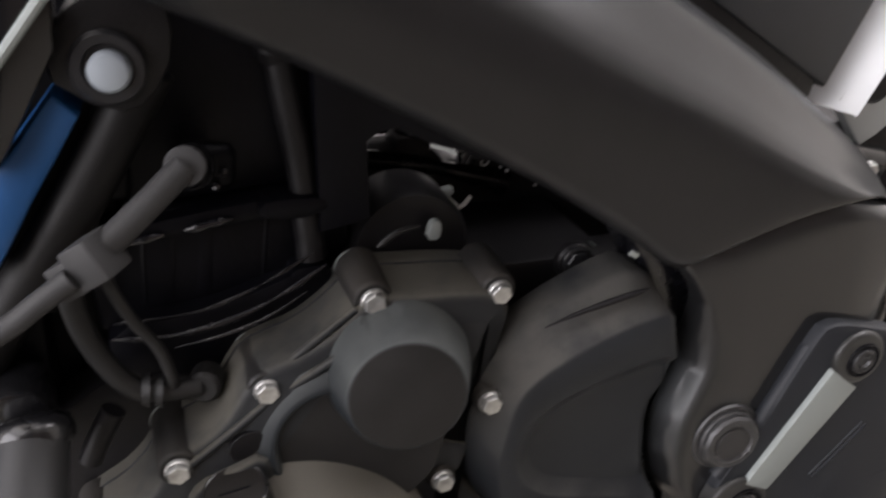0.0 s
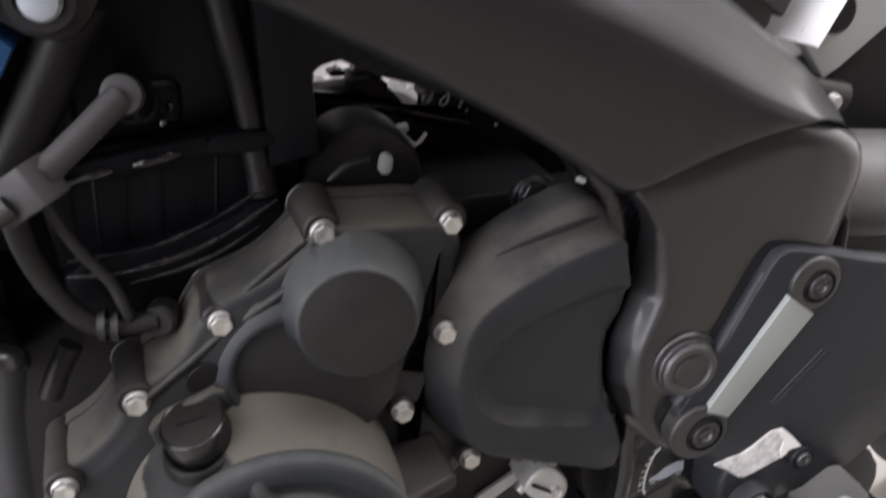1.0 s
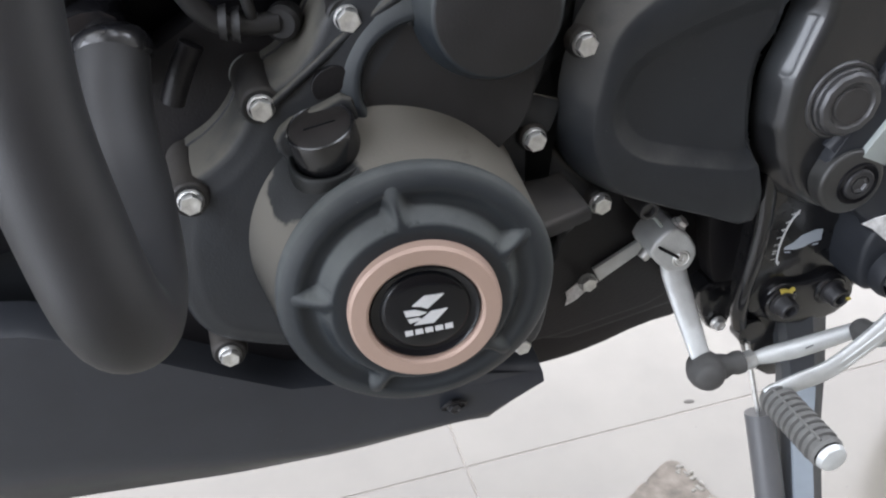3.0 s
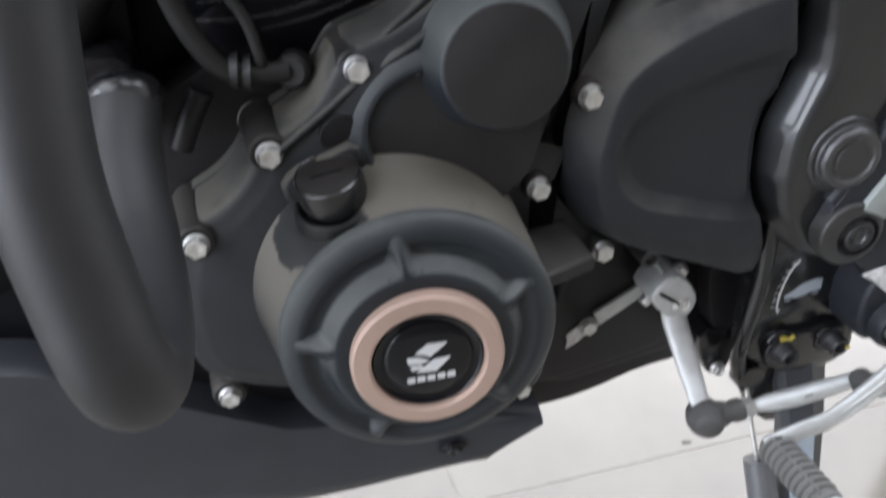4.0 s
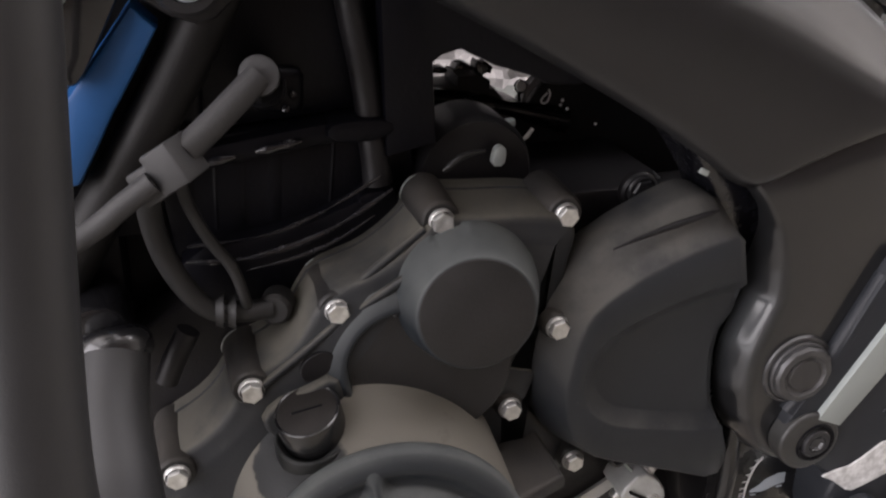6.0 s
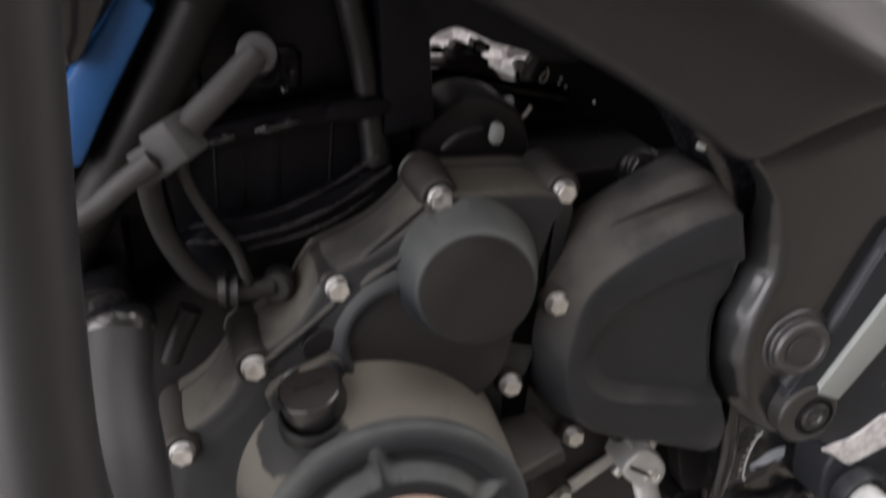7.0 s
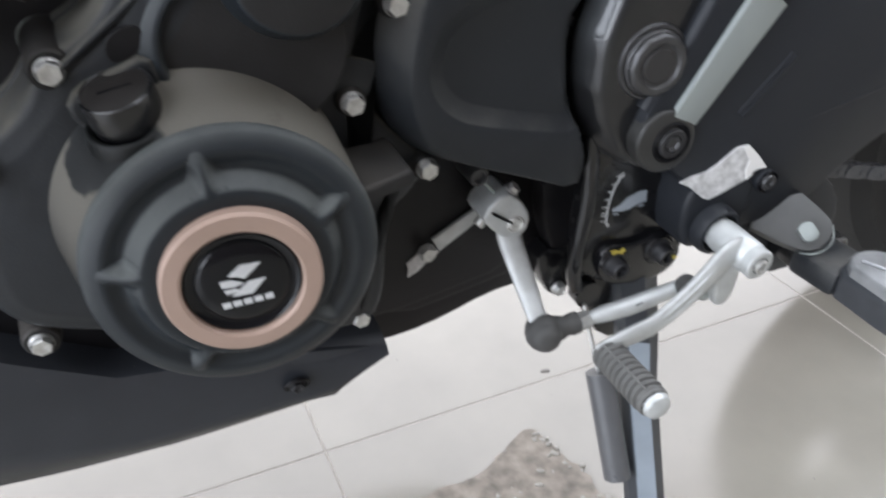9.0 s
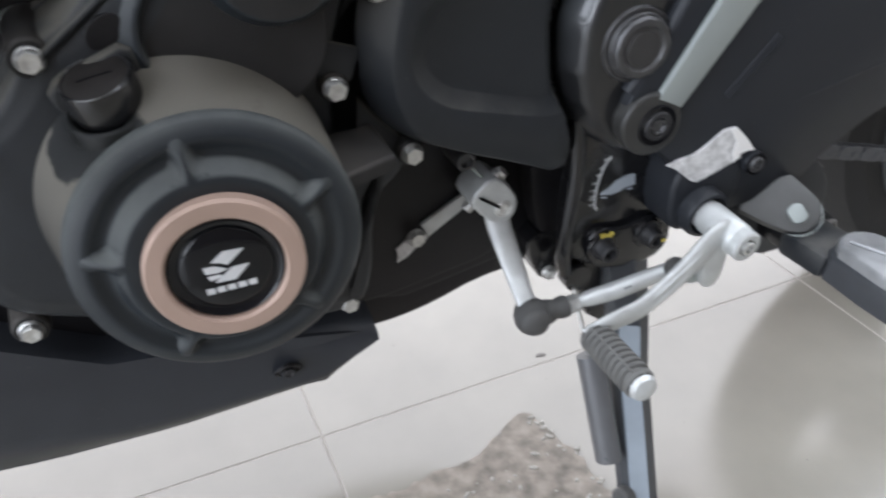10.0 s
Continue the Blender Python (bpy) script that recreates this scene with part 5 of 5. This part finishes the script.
part("rubber_seam", tube([PA + Vector((-0.0050, -0.004, 0.0098)), PB + Vector((-0.0050, 0.004, 0.0098))], 0.0009, 8, smooth=False), PEGRUBBER, pedal)
part("peg_tip", lathe([(0.0085, 0.0), (0.0095, 0.001), (0.0082, 0.0045), (0.005, 0.0062), (0, 0.0068)], PB + (PB - PA).normalized() * 0.0005, (PB - PA).normalized(), 32), ALLOY, pedal, "bright alloy peg tip")
part("pivot_collar", lathe([(0.0190, -0.02), (0.0186, 0.000), (0.0172, 0.0035), (0.0150, 0.0040), (0.0140, 0.0020), (0.0128, -0.004)], (0.4570, -0.1830, 0.2985), (0.02, -1, -0.03), 36), HANGER, hanger)

# switch arm with its clip
switch = part("switch_arm", slab([(0.3107, 0.3056), (0.3151, 0.2960), (0.2801, 0.2746), (0.2743, 0.2864)], -0.0985, -0.0955, 0.001), ALLOY, bike, "pale steel clip on the crankcase")
place("bolt", BOLT, switch, (0.2690, -0.1005, 0.2785), spin=0.4)
# white patch painted where bright ground shows through a gap
part("bright_gap_patch", slab([(0.2555, 0.2680), (0.2640, 0.2745), (0.2800, 0.2745), (0.2810, 0.2715), (0.2715, 0.2655), (0.2640, 0.2590), (0.2559, 0.2555), (0.2568, 0.2620)], -0.0950, -0.0940, 0.0), PAPER, switch)
part("ring_bolt", lathe([(0.0070, -0.02), (0.0070, 0.002), (0.0062, 0.0035), (0.0045, 0.0035), (0.0040, 0.0), (0, 0.0)], (0.2953, -0.1250, 0.3497), segs=28), NUT, bike)
part("wire", tube([(0.2970, -0.124, 0.346), (0.3030, -0.124, 0.340), (0.3085, -0.124, 0.333)], 0.0012, 8), STRIP, bike)
place("bolt", SMALLBOLT, bike, (0.3690, -0.1010, 0.2732), label="small brass-coloured bolt")
part("case_tab", slab(rounded([(0.355, 0.262), (0.392, 0.262), (0.388, 0.214), (0.372, 0.212), (0.360, 0.235)], 1), -0.113, -0.09, 0.003), GLOSS, bike)
place("bolt", SMALLBOLT, bike, (0.3750, -0.1155, 0.2235))

# stand bolts, sticker
bolt_plate = part("bolt_plate", slab(rounded([(0.3835, 0.2600), (0.3845, 0.2745), (0.3940, 0.2815), (0.4120, 0.2775), (0.4268, 0.2785), (0.4387, 0.2815), (0.4523, 0.2755), (0.4605, 0.2611), (0.4581, 0.2475), (0.4463, 0.2385), (0.4250, 0.2370), (0.4120, 0.2400), (0.3960, 0.2440)], 1), -0.1500, -0.1400, 0.0028, 3), GLOSS, stand_plate, "glossy black plate with two bolts")
for x, z in ((0.3962, 0.2660), (0.4370, 0.2665)):
    part("bolt_seat", lathe([(0.0128, -0.002), (0.0124, 0.0012), (0.0112, 0.0024), (0.0090, 0.0024)], (x, -0.1500, z), segs=36), GLOSS, bolt_plate)
    part("stand_bolt", lathe([(0.0098, 0.0), (0.0098, 0.0026), (0.0080, 0.0034), (0.0076, 0.0040), (0.0074, 0.0110), (0.0066, 0.0124), (0.0044, 0.0124), (0.0038, 0.0080), (0, 0.0080)], (x, -0.1505, z), segs=30), BLACKSTEEL, bolt_plate)
part("paint_mark", slab([(0.3920, 0.2790), (0.3965, 0.2785), (0.3995, 0.2770), (0.4030, 0.2785), (0.4045, 0.2765), (0.4020, 0.2750), (0.4030, 0.2735), (0.3985, 0.2742), (0.3945, 0.2738), (0.3930, 0.2755)], -0.1532, -0.1515, 0), YELLOW, bolt_plate)
part("paint_mark", slab([(0.4405, 0.2672), (0.4425, 0.2682), (0.4445, 0.2668), (0.4430, 0.2652), (0.4408, 0.2656)], -0.1640, -0.1625, 0), YELLOW, bolt_plate)
part("pattern_arc", tube([(0.3905, -0.1447, 0.2970), (0.3892, -0.1447, 0.3016), (0.3891, -0.1447, 0.3131), (0.3912, -0.1447, 0.3249), (0.3942, -0.1447, 0.3330), (0.3975, -0.1447, 0.3372)], 0.0007, 6), WHITEMARK, stand_plate)
flat_mark("pattern_arrow", [[(0.3958, 0.3375), (0.3985, 0.3395), (0.3984, 0.3358)]], WHITEMARK, stand_plate, Matrix.Identity(4), 0.1446)
flat_mark("pattern_arrow", [[(0.3885, 0.2990), (0.3922, 0.2980), (0.3912, 0.2950)]], WHITEMARK, stand_plate, Matrix.Identity(4), 0.1446)
flat_mark("pattern_boot", [[(0.3932, 0.3080), (0.3935, 0.3098), (0.3998, 0.3126), (0.4050, 0.3171), (0.4152, 0.3200), (0.4212, 0.3192), (0.4221, 0.3100), (0.4142, 0.3092), (0.4085, 0.3070), (0.4029, 0.3062)], [(0.3940, 0.3062), (0.3990, 0.3052), (0.3990, 0.3042), (0.3945, 0.3050)], [(0.4160, 0.3078), (0.4205, 0.3078), (0.4205, 0.3066), (0.4160, 0.3066)]], STICKER, stand_plate, Matrix.Identity(4), 0.1446)
for i, ch in enumerate("1N23456"):
    cu = bpy.data.curves.new("digit", "FONT")
    cu.body, cu.size, cu.extrude, cu.align_x, cu.align_y = ch, 0.0050, 0.0001, "CENTER", "CENTER"
    ob = new("digit", cu)
    me = bpy.data.meshes.new_from_object(ob)
    bpy.data.objects.remove(ob)
    me.materials.append(WHITEMARK)
    f = i / 6
    place("digit", me, stand_plate, (0.38, -0.1448, 0.3)).matrix_local = Matrix.Translation((0.3862 - 0.0028 * math.sin(math.pi * f) + 0.0078 * f, -0.1448, 0.3015 + 0.0355 * f)) @ Matrix.Rotation(radians(-90), 4, "Y") @ Matrix.Rotation(radians(90), 4, "X")

# side stand
leg = [((0.428, -0.138, 0.245), 0.020), ((0.4235, -0.163, 0.200), 0.0165), ((0.4170, -0.182, 0.161), 0.0155), ((0.4120, -0.209, 0.111), 0.0150), ((0.4065, -0.237, 0.059), 0.0148), ((0.4020, -0.260, 0.018), 0.0148)]
rows = []
for (x, y, z), r in leg:
    rows.append([(x - r, y + 0.004, z), (x - r * 0.92, y - 0.006, z), (x + r * 0.05, y - 0.0125, z - 0.002), (x + r * 0.20, y - 0.0110, z - 0.002), (x + r * 0.95, y - 0.003, z), (x + r, y + 0.006, z), (x + r * 0.9, y + 0.014, z), (x - r * 0.9, y + 0.014, z), (x - r, y + 0.004, z)])
stand = part("side_stand", grid(rows), STAND, bike, "black folded steel side stand leg", 25)
# facet painted pale and bluish for the glint on the black leg
part("stand_glint", grid([[(x - r * 0.95, y + 0.0022, z), (x - r * 0.86, y - 0.0080, z), (x + r * 0.02, y - 0.0138, z - 0.002)] for (x, y, z), r in leg[1:]]), STANDGLINT, stand, "bluish grey facet painted as a glint")
part("spring_sleeve", tube([(0.3832, -0.1720, 0.1800), (0.3836, -0.1930, 0.1420), (0.3842, -0.2140, 0.1020)], 0.0108, 20), SLEEVE, stand, "grey spring sleeve")
part("spring_wire", tube([(0.377, -0.150, 0.232), (0.380, -0.160, 0.205), (0.383, -0.172, 0.178)], 0.0018, 8), STEEL, stand)
part("spring_hook", lathe([(0.011, -0.006), (0.011, 0.006), (0, 0.007)], (0.381, -0.142, 0.238), segs=24), GLOSS, stand)
part("stand_head", slab(rounded([(0.392, 0.262), (0.452, 0.262), (0.452, 0.200), (0.440, 0.170), (0.405, 0.178), (0.392, 0.21)], 1), -0.138, -0.120, 0.003), GLOSS, stand)
part("stand_foot", block((0.055, 0.060, 0.010), pose(0.402, -0.272, 0.0210, -3.3, 0, 0), 0.003), STAND, stand)
part("foot_stop", lathe([(0.009, 0), (0.009, 0.008), (0.007, 0.010), (0, 0.010)], (0.394, -0.232, 0.072), (-1, -0.3, 0.2), 20), RUBBER, stand)

# rider footpeg
def laid(bm, m):
    """Lays an upright plate flat, its front upwards, in a pose."""
    bm.transform(m @ pose(0, 0, 0, -90, 0, 0))
    return bm


pegblock = part("peg_clevis", slab(rounded([(0.470, 0.315), (0.500, 0.318), (0.560, 0.318), (0.590, 0.292), (0.598, 0.262), (0.585, 0.235), (0.550, 0.222), (0.515, 0.238), (0.480, 0.268)], 1), -0.1700, -0.140, 0.004), HANGER, bike, "black footpeg clevis")
CN = Vector((-0.45, -0.55, 0.70)).normalized()
CPIN = Vector((0.5308, -0.1980, 0.2866))
CMAT = Matrix.Translation(CPIN) @ turn_to(CN)
to_plate = CMAT.inverted()
corners = [(0.4925, -0.1655, 0.2872), (0.5367, -0.1734, 0.3097), (0.5444, -0.1903, 0.3013), (0.5489, -0.2029, 0.2944), (0.5440, -0.2097, 0.2859), (0.5313, -0.2106, 0.2770), (0.5174, -0.1992, 0.2770)]
flat_corners = [(to_plate @ Vector(p)).xz for p in corners]
bm = slab(rounded([tuple(p) for p in flat_corners], 1), 0.0, 0.010, 0.0018)
bmesh.ops.transform(bm, matrix=CMAT, verts=bm.verts)
part("clevis_top", bm, CLEVIS, pegblock)
part("clevis_low", block((0.050, 0.045, 0.020), pose(0.552, -0.180, 0.262, 0, 0, 0), 0.005), GLOSS, pegblock)
pin_line = [(0.0074 * math.cos(radians(q)), max(-0.0060, min(0.0060, 0.0074 * math.sin(radians(q))))) for q in range(0, 360, 12)]
bm = slab(pin_line[::-1], -0.0045, 0.004, 0.0008)
bmesh.ops.transform(bm, matrix=CMAT @ Matrix.Rotation(radians(68), 4, "Y"), verts=bm.verts)
part("peg_pin", bm, STRIP, pegblock, "pale footpeg pin head with two flats")
part("clevis_scuff", tube([CMAT @ Vector((x, -0.0006, z)) for x, z in ((0.0185, 0.004), (0.0165, -0.0075), (0.0100, -0.0140), (0.0010, -0.0165), (-0.0085, -0.0145))], [0.0002, 0.0006, 0.0003, 0.0007, 0.0002], 8), STRIP, pegblock)
part("rider_footpeg", laid(slab(rounded([(-0.027, -0.070), (0.027, -0.070), (0.027, 0.050), (0.019, 0.066), (-0.012, 0.070), (-0.0265, 0.056)], 1), -0.011, 0.011, 0.005, 4), pose(0.5545, -0.296, 0.2680, 0, 3, 6)), PEGBODY, pegblock, "black footpeg casting")
part("peg_root", block((0.046, 0.04, 0.020), pose(0.545, -0.215, 0.2640, 0, 3, 6), 0.005), PLASTIC, pegblock)
part("peg_pad", laid(slab(rounded([(-0.0245, -0.065), (0.0245, -0.065), (0.0245, 0.046), (0.018, 0.060), (0.004, 0.066), (-0.012, 0.063), (-0.0235, 0.050)], 1), -0.0048, 0.0045, 0.0034, 4), pose(0.5540, -0.294, 0.2810, 0, 3, 6)), PAD, pegblock, "worn grey rubber footpeg pad")
for ya, yb, xa, xb in ((-0.240, -0.268, 0.540, 0.556), (-0.268, -0.285, 0.556, 0.548), (-0.285, -0.325, 0.548, 0.562), (-0.270, -0.315, 0.562, 0.574)):
    part("pad_ridge", tube([(xa, ya, 0.2862 - 0.05 * (xa - 0.554)), (xb, yb, 0.2862 - 0.05 * (xb - 0.554))], 0.0013, 8, smooth=False), PAD, pegblock)

# rear: swingarm, chain, wheel, side panels, silver bracket
part("swingarm", tube([(0.40, -0.075, 0.40), (0.62, -0.085, 0.345), (1.035, -0.09, 0.262)], [0.035, 0.030, 0.024], 20, flat=0.75), GLOSS, bike, "black swingarm")
part("tab", slab(rounded([(0.500, 0.470), (0.506, 0.520), (0.512, 0.530), (0.528, 0.526), (0.540, 0.49), (0.545, 0.455)], 1), -0.130, -0.110, 0.003), GLOSS, bike)
place("bolt", BOLT, bike, (0.516, -0.1325, 0.512))
part("rear_cover", tube([(0.50, -0.07, 0.500), (0.60, -0.07, 0.485), (0.85, -0.07, 0.46)], [0.052, 0.055, 0.05], 28, flat=0.75), REARM, bike, "grey rounded rear cover")
# plate takes the shaded copy of the paint, its folded edge the lit one
tail = part("silver_bracket", slab([(0.546, 0.600), (0.552, 0.590), (0.577, 0.563), (0.590, 0.570), (0.656, 0.621), (0.73, 0.69), (0.72, 0.80), (0.63, 0.76)], -0.040, -0.030, 0.0015), SILVERSHADE, bike, "silver painted subframe bracket with a round hole")
part("bracket_flange", grid([[(0.531, -0.016, 0.596), (0.534, -0.026, 0.5955), (0.5525, -0.053, 0.5915), (0.5530, -0.050, 0.590)], [(0.612, -0.016, 0.775), (0.616, -0.026, 0.7745), (0.6435, -0.053, 0.7700), (0.6440, -0.050, 0.769)]]), SILVERP, tail, "bright folded edge")
part("shock_mount", slab(rounded([(0.52, 0.50), (0.52, 0.575), (0.56, 0.578), (0.62, 0.60), (0.80, 0.64), (0.80, 0.48)], 1), -0.028, 0.06, 0.004), DARK, bike, "black shock mount")
# dark block added to fill a bright opening behind the footpeg bracket
part("tail_block", slab(rounded([(0.49, 0.34), (0.49, 0.52), (0.56, 0.53), (0.66, 0.50), (0.76, 0.45), (0.70, 0.36), (0.60, 0.33)], 1), -0.052, 0.04, 0.004), DARK, bike, "black block added to fill a bright gap")
# dark disc on the plate painted as the hole's shaded depth
part("hole_dark", lathe([(0.0150, 0.0), (0.0150, 0.0010), (0.0138, 0.0012), (0.0134, 0.0006), (0, 0.0006)], (0.5770, -0.0402, 0.6110), segs=36), DARK, tail)
part("side_panel", slab([(0.18, 0.80), (0.375, 0.695), (0.512, 0.616), (0.543, 0.687), (0.60, 0.86), (0.25, 0.90)], -0.058, -0.03, 0.004), BELLY, bike, "dark grey plastic side panel")
part("shock_body", tube([(0.535, -0.035, 0.560), (0.60, -0.035, 0.545)], 0.014, 20), GLOSS, bike)
place("bolt", BOLT, bike, (0.578, -0.052, 0.548))
wheel = new("rear_wheel")
wheel.parent = bike
WC = (1.015, 0.0, 0.262)
part("tyre", lathe([(0.205, -0.050), (0.235, -0.058), (0.252, -0.046), (0.2630, 0.0), (0.252, 0.046), (0.235, 0.058), (0.205, 0.050), (0.200, 0.0), (0.205, -0.050)], WC, segs=96), TYRE, wheel, "black rear tyre")
part("rim", lathe([(0.207, -0.058), (0.207, -0.048), (0.185, -0.040), (0.185, 0.040), (0.207, 0.048), (0.207, 0.058), (0.200, 0.060), (0.178, 0.042), (0.178, -0.042), (0.200, -0.060), (0.207, -0.058)], WC, segs=96), RIMM, wheel, "grey cast rim")
for i in range(5):
    a = radians(72 * i + 36)
    c, d = math.cos(a), math.sin(a)
    part("spoke", tube([(WC[0] + 0.03 * c, 0, WC[2] + 0.03 * d), (WC[0] + 0.185 * c, 0, WC[2] + 0.185 * d)], [0.024, 0.015], 14, smooth=False), RIMM, wheel)
part("hub", lathe([(0.05, -0.05), (0.05, 0.05), (0, 0.05)], WC, segs=40), RIMM, wheel)
chain = new("drive_chain")
chain.parent = bike
tagged(chain, "grey oily drive chain")
cap_line = [(0.0070 * math.cos(radians(q)) + (0.0079 if abs(q) < 90 or q > 270 else -0.0079), 0.0070 * math.sin(radians(q))) for q in range(-85, 275, 20)]
LINK = mesh_of(join(slab(cap_line, -0.0050, -0.0034, 0.0004, 1), slab(cap_line, 0.0034, 0.0050, 0.0, 1)), CHAIN, "link")
INNER = mesh_of(join(join(slab(cap_line, -0.0032, -0.0018, 0.0), slab(cap_line, 0.0018, 0.0032, 0.0)), lathe([(0.0045, -0.0055), (0.0045, 0.0055), (0, 0.0058)], (-0.0079, 0, 0), segs=10)), CHAIN, "link")
CA, CB = Vector((0.56, -0.097, 0.286)), Vector((1.02, -0.100, 0.160))
for i in range(30):
    p = CA.lerp(CB, i / 30)
    ob = new("link", LINK if i % 2 else INNER)
    ob.parent = chain
    ob.matrix_basis = Matrix.Translation(p) @ Matrix.Rotation(math.atan2(CA.z - CB.z, CB.x - CA.x), 4, "Y")
part("rear_sprocket", lathe([(0.094, -0.003), (0.094, 0.003), (0.060, 0.003), (0.055, 0.010), (0, 0.012)], (WC[0], -0.098, WC[2]), segs=64), NUT, wheel)


# ---- cement patch and floor tiles ----
random.seed(4)
patch_line = [(0.190, 0.150), (0.200, 0.300), (0.214, 0.362), (0.250, 0.360), (0.285, 0.366), (0.315, 0.364), (0.345, 0.377), (0.372, 0.392), (0.393, 0.398), (0.402, 0.370), (0.412, 0.330), (0.414, 0.284), (0.432, 0.235), (0.440, 0.150)]
edge = []
for a, b in zip(patch_line, patch_line[1:]):
    for q in range(5):
        p = Vector(a).lerp(Vector(b), q / 5)
        edge.append((p.x + random.uniform(-0.0025, 0.0025), p.y + random.uniform(-0.0025, 0.0025)))
edge.append(patch_line[-1])
bm = bmesh.new()
top = [bm.verts.new((x, y, 0.0015)) for x, y in edge]
low = [bm.verts.new((x, y, -0.01)) for x, y in edge]
f = bm.faces.new(top)
for i in range(len(top)):
    bm.faces.new((top[i], low[i], low[(i + 1) % len(top)], top[(i + 1) % len(top)]))
tagged(finish("cement_patch", bm, CEMENT), "rough grey cement patch in the broken tile floor", "cement patch", "", "structure")

# grit and crumbs along the patch's edges
random.seed(9)
bm = bmesh.new()
for q in range(110):
    k = random.random()
    if q < 38:
        p = edge[random.randrange(42, len(edge))]
        x, y = p[0] + random.gauss(-0.002, 0.004), p[1] + random.gauss(-0.006, 0.003)
    else:
        x, y = random.uniform(0.24, 0.40), random.uniform(0.20, 0.345)
    s = random.uniform(0.0008, 0.0026)
    m = Matrix.Translation((x, y, 0.0015 + s * 0.2)) @ Matrix.Rotation(k * 6, 4, "Z") @ Matrix.Diagonal((s * random.uniform(1, 2.2), s, s * 0.7, 1))
    bmesh.ops.create_icosphere(bm, subdivisions=1, radius=1, matrix=m)
tagged(finish("crumbs", bm, CRUMB), "loose cement crumbs and grit on the floor", "crumbs", "", "stuff")

bm = bmesh.new()
bmesh.ops.create_grid(bm, x_segments=1, y_segments=1, size=1)
for v in bm.verts:
    v.co = Vector((XA - 0.2 if v.co.x < 0 else XB + 0.2, YA - 3.0 if v.co.y < 0 else YB + 3.0, -0.0004))
floor = tagged(finish("floor", bm, GROUT), "glossy cream ceramic tile floor with thin joints", "floor", "", "structure")
PITCH = 0.607
bm = bmesh.new()
bmesh.ops.create_cube(bm, size=1, matrix=Matrix.Diagonal((PITCH - 0.0015, PITCH - 0.0015, 0.012, 1)))
bmesh.ops.bevel(bm, geom=[e for e in bm.edges if all(v.co.z > 0 for v in e.verts)], offset=0.0006, segments=1, affect="EDGES")
TILE_MESH = mesh_of(bm, TILE, "tile")
for i in range(-6, 8):
    for j in range(-6, 4):
        t = new("tile", TILE_MESH)
        t.parent = floor
        t.location = (0.198 + PITCH * (i + 0.5), 0.4545 + PITCH * (j + 0.5), -0.006)
bm = slab(rounded([(0.444, 0.468), (0.450, 0.470), (0.457, 0.4665), (0.455, 0.464), (0.448, 0.4645)], 2), 0.0, 0.0006, 0.0)
for v in bm.verts:
    v.co = Vector((v.co.x, v.co.z, 0.0007 - v.co.y))
part("floor_stain", bm, STAINM, floor)
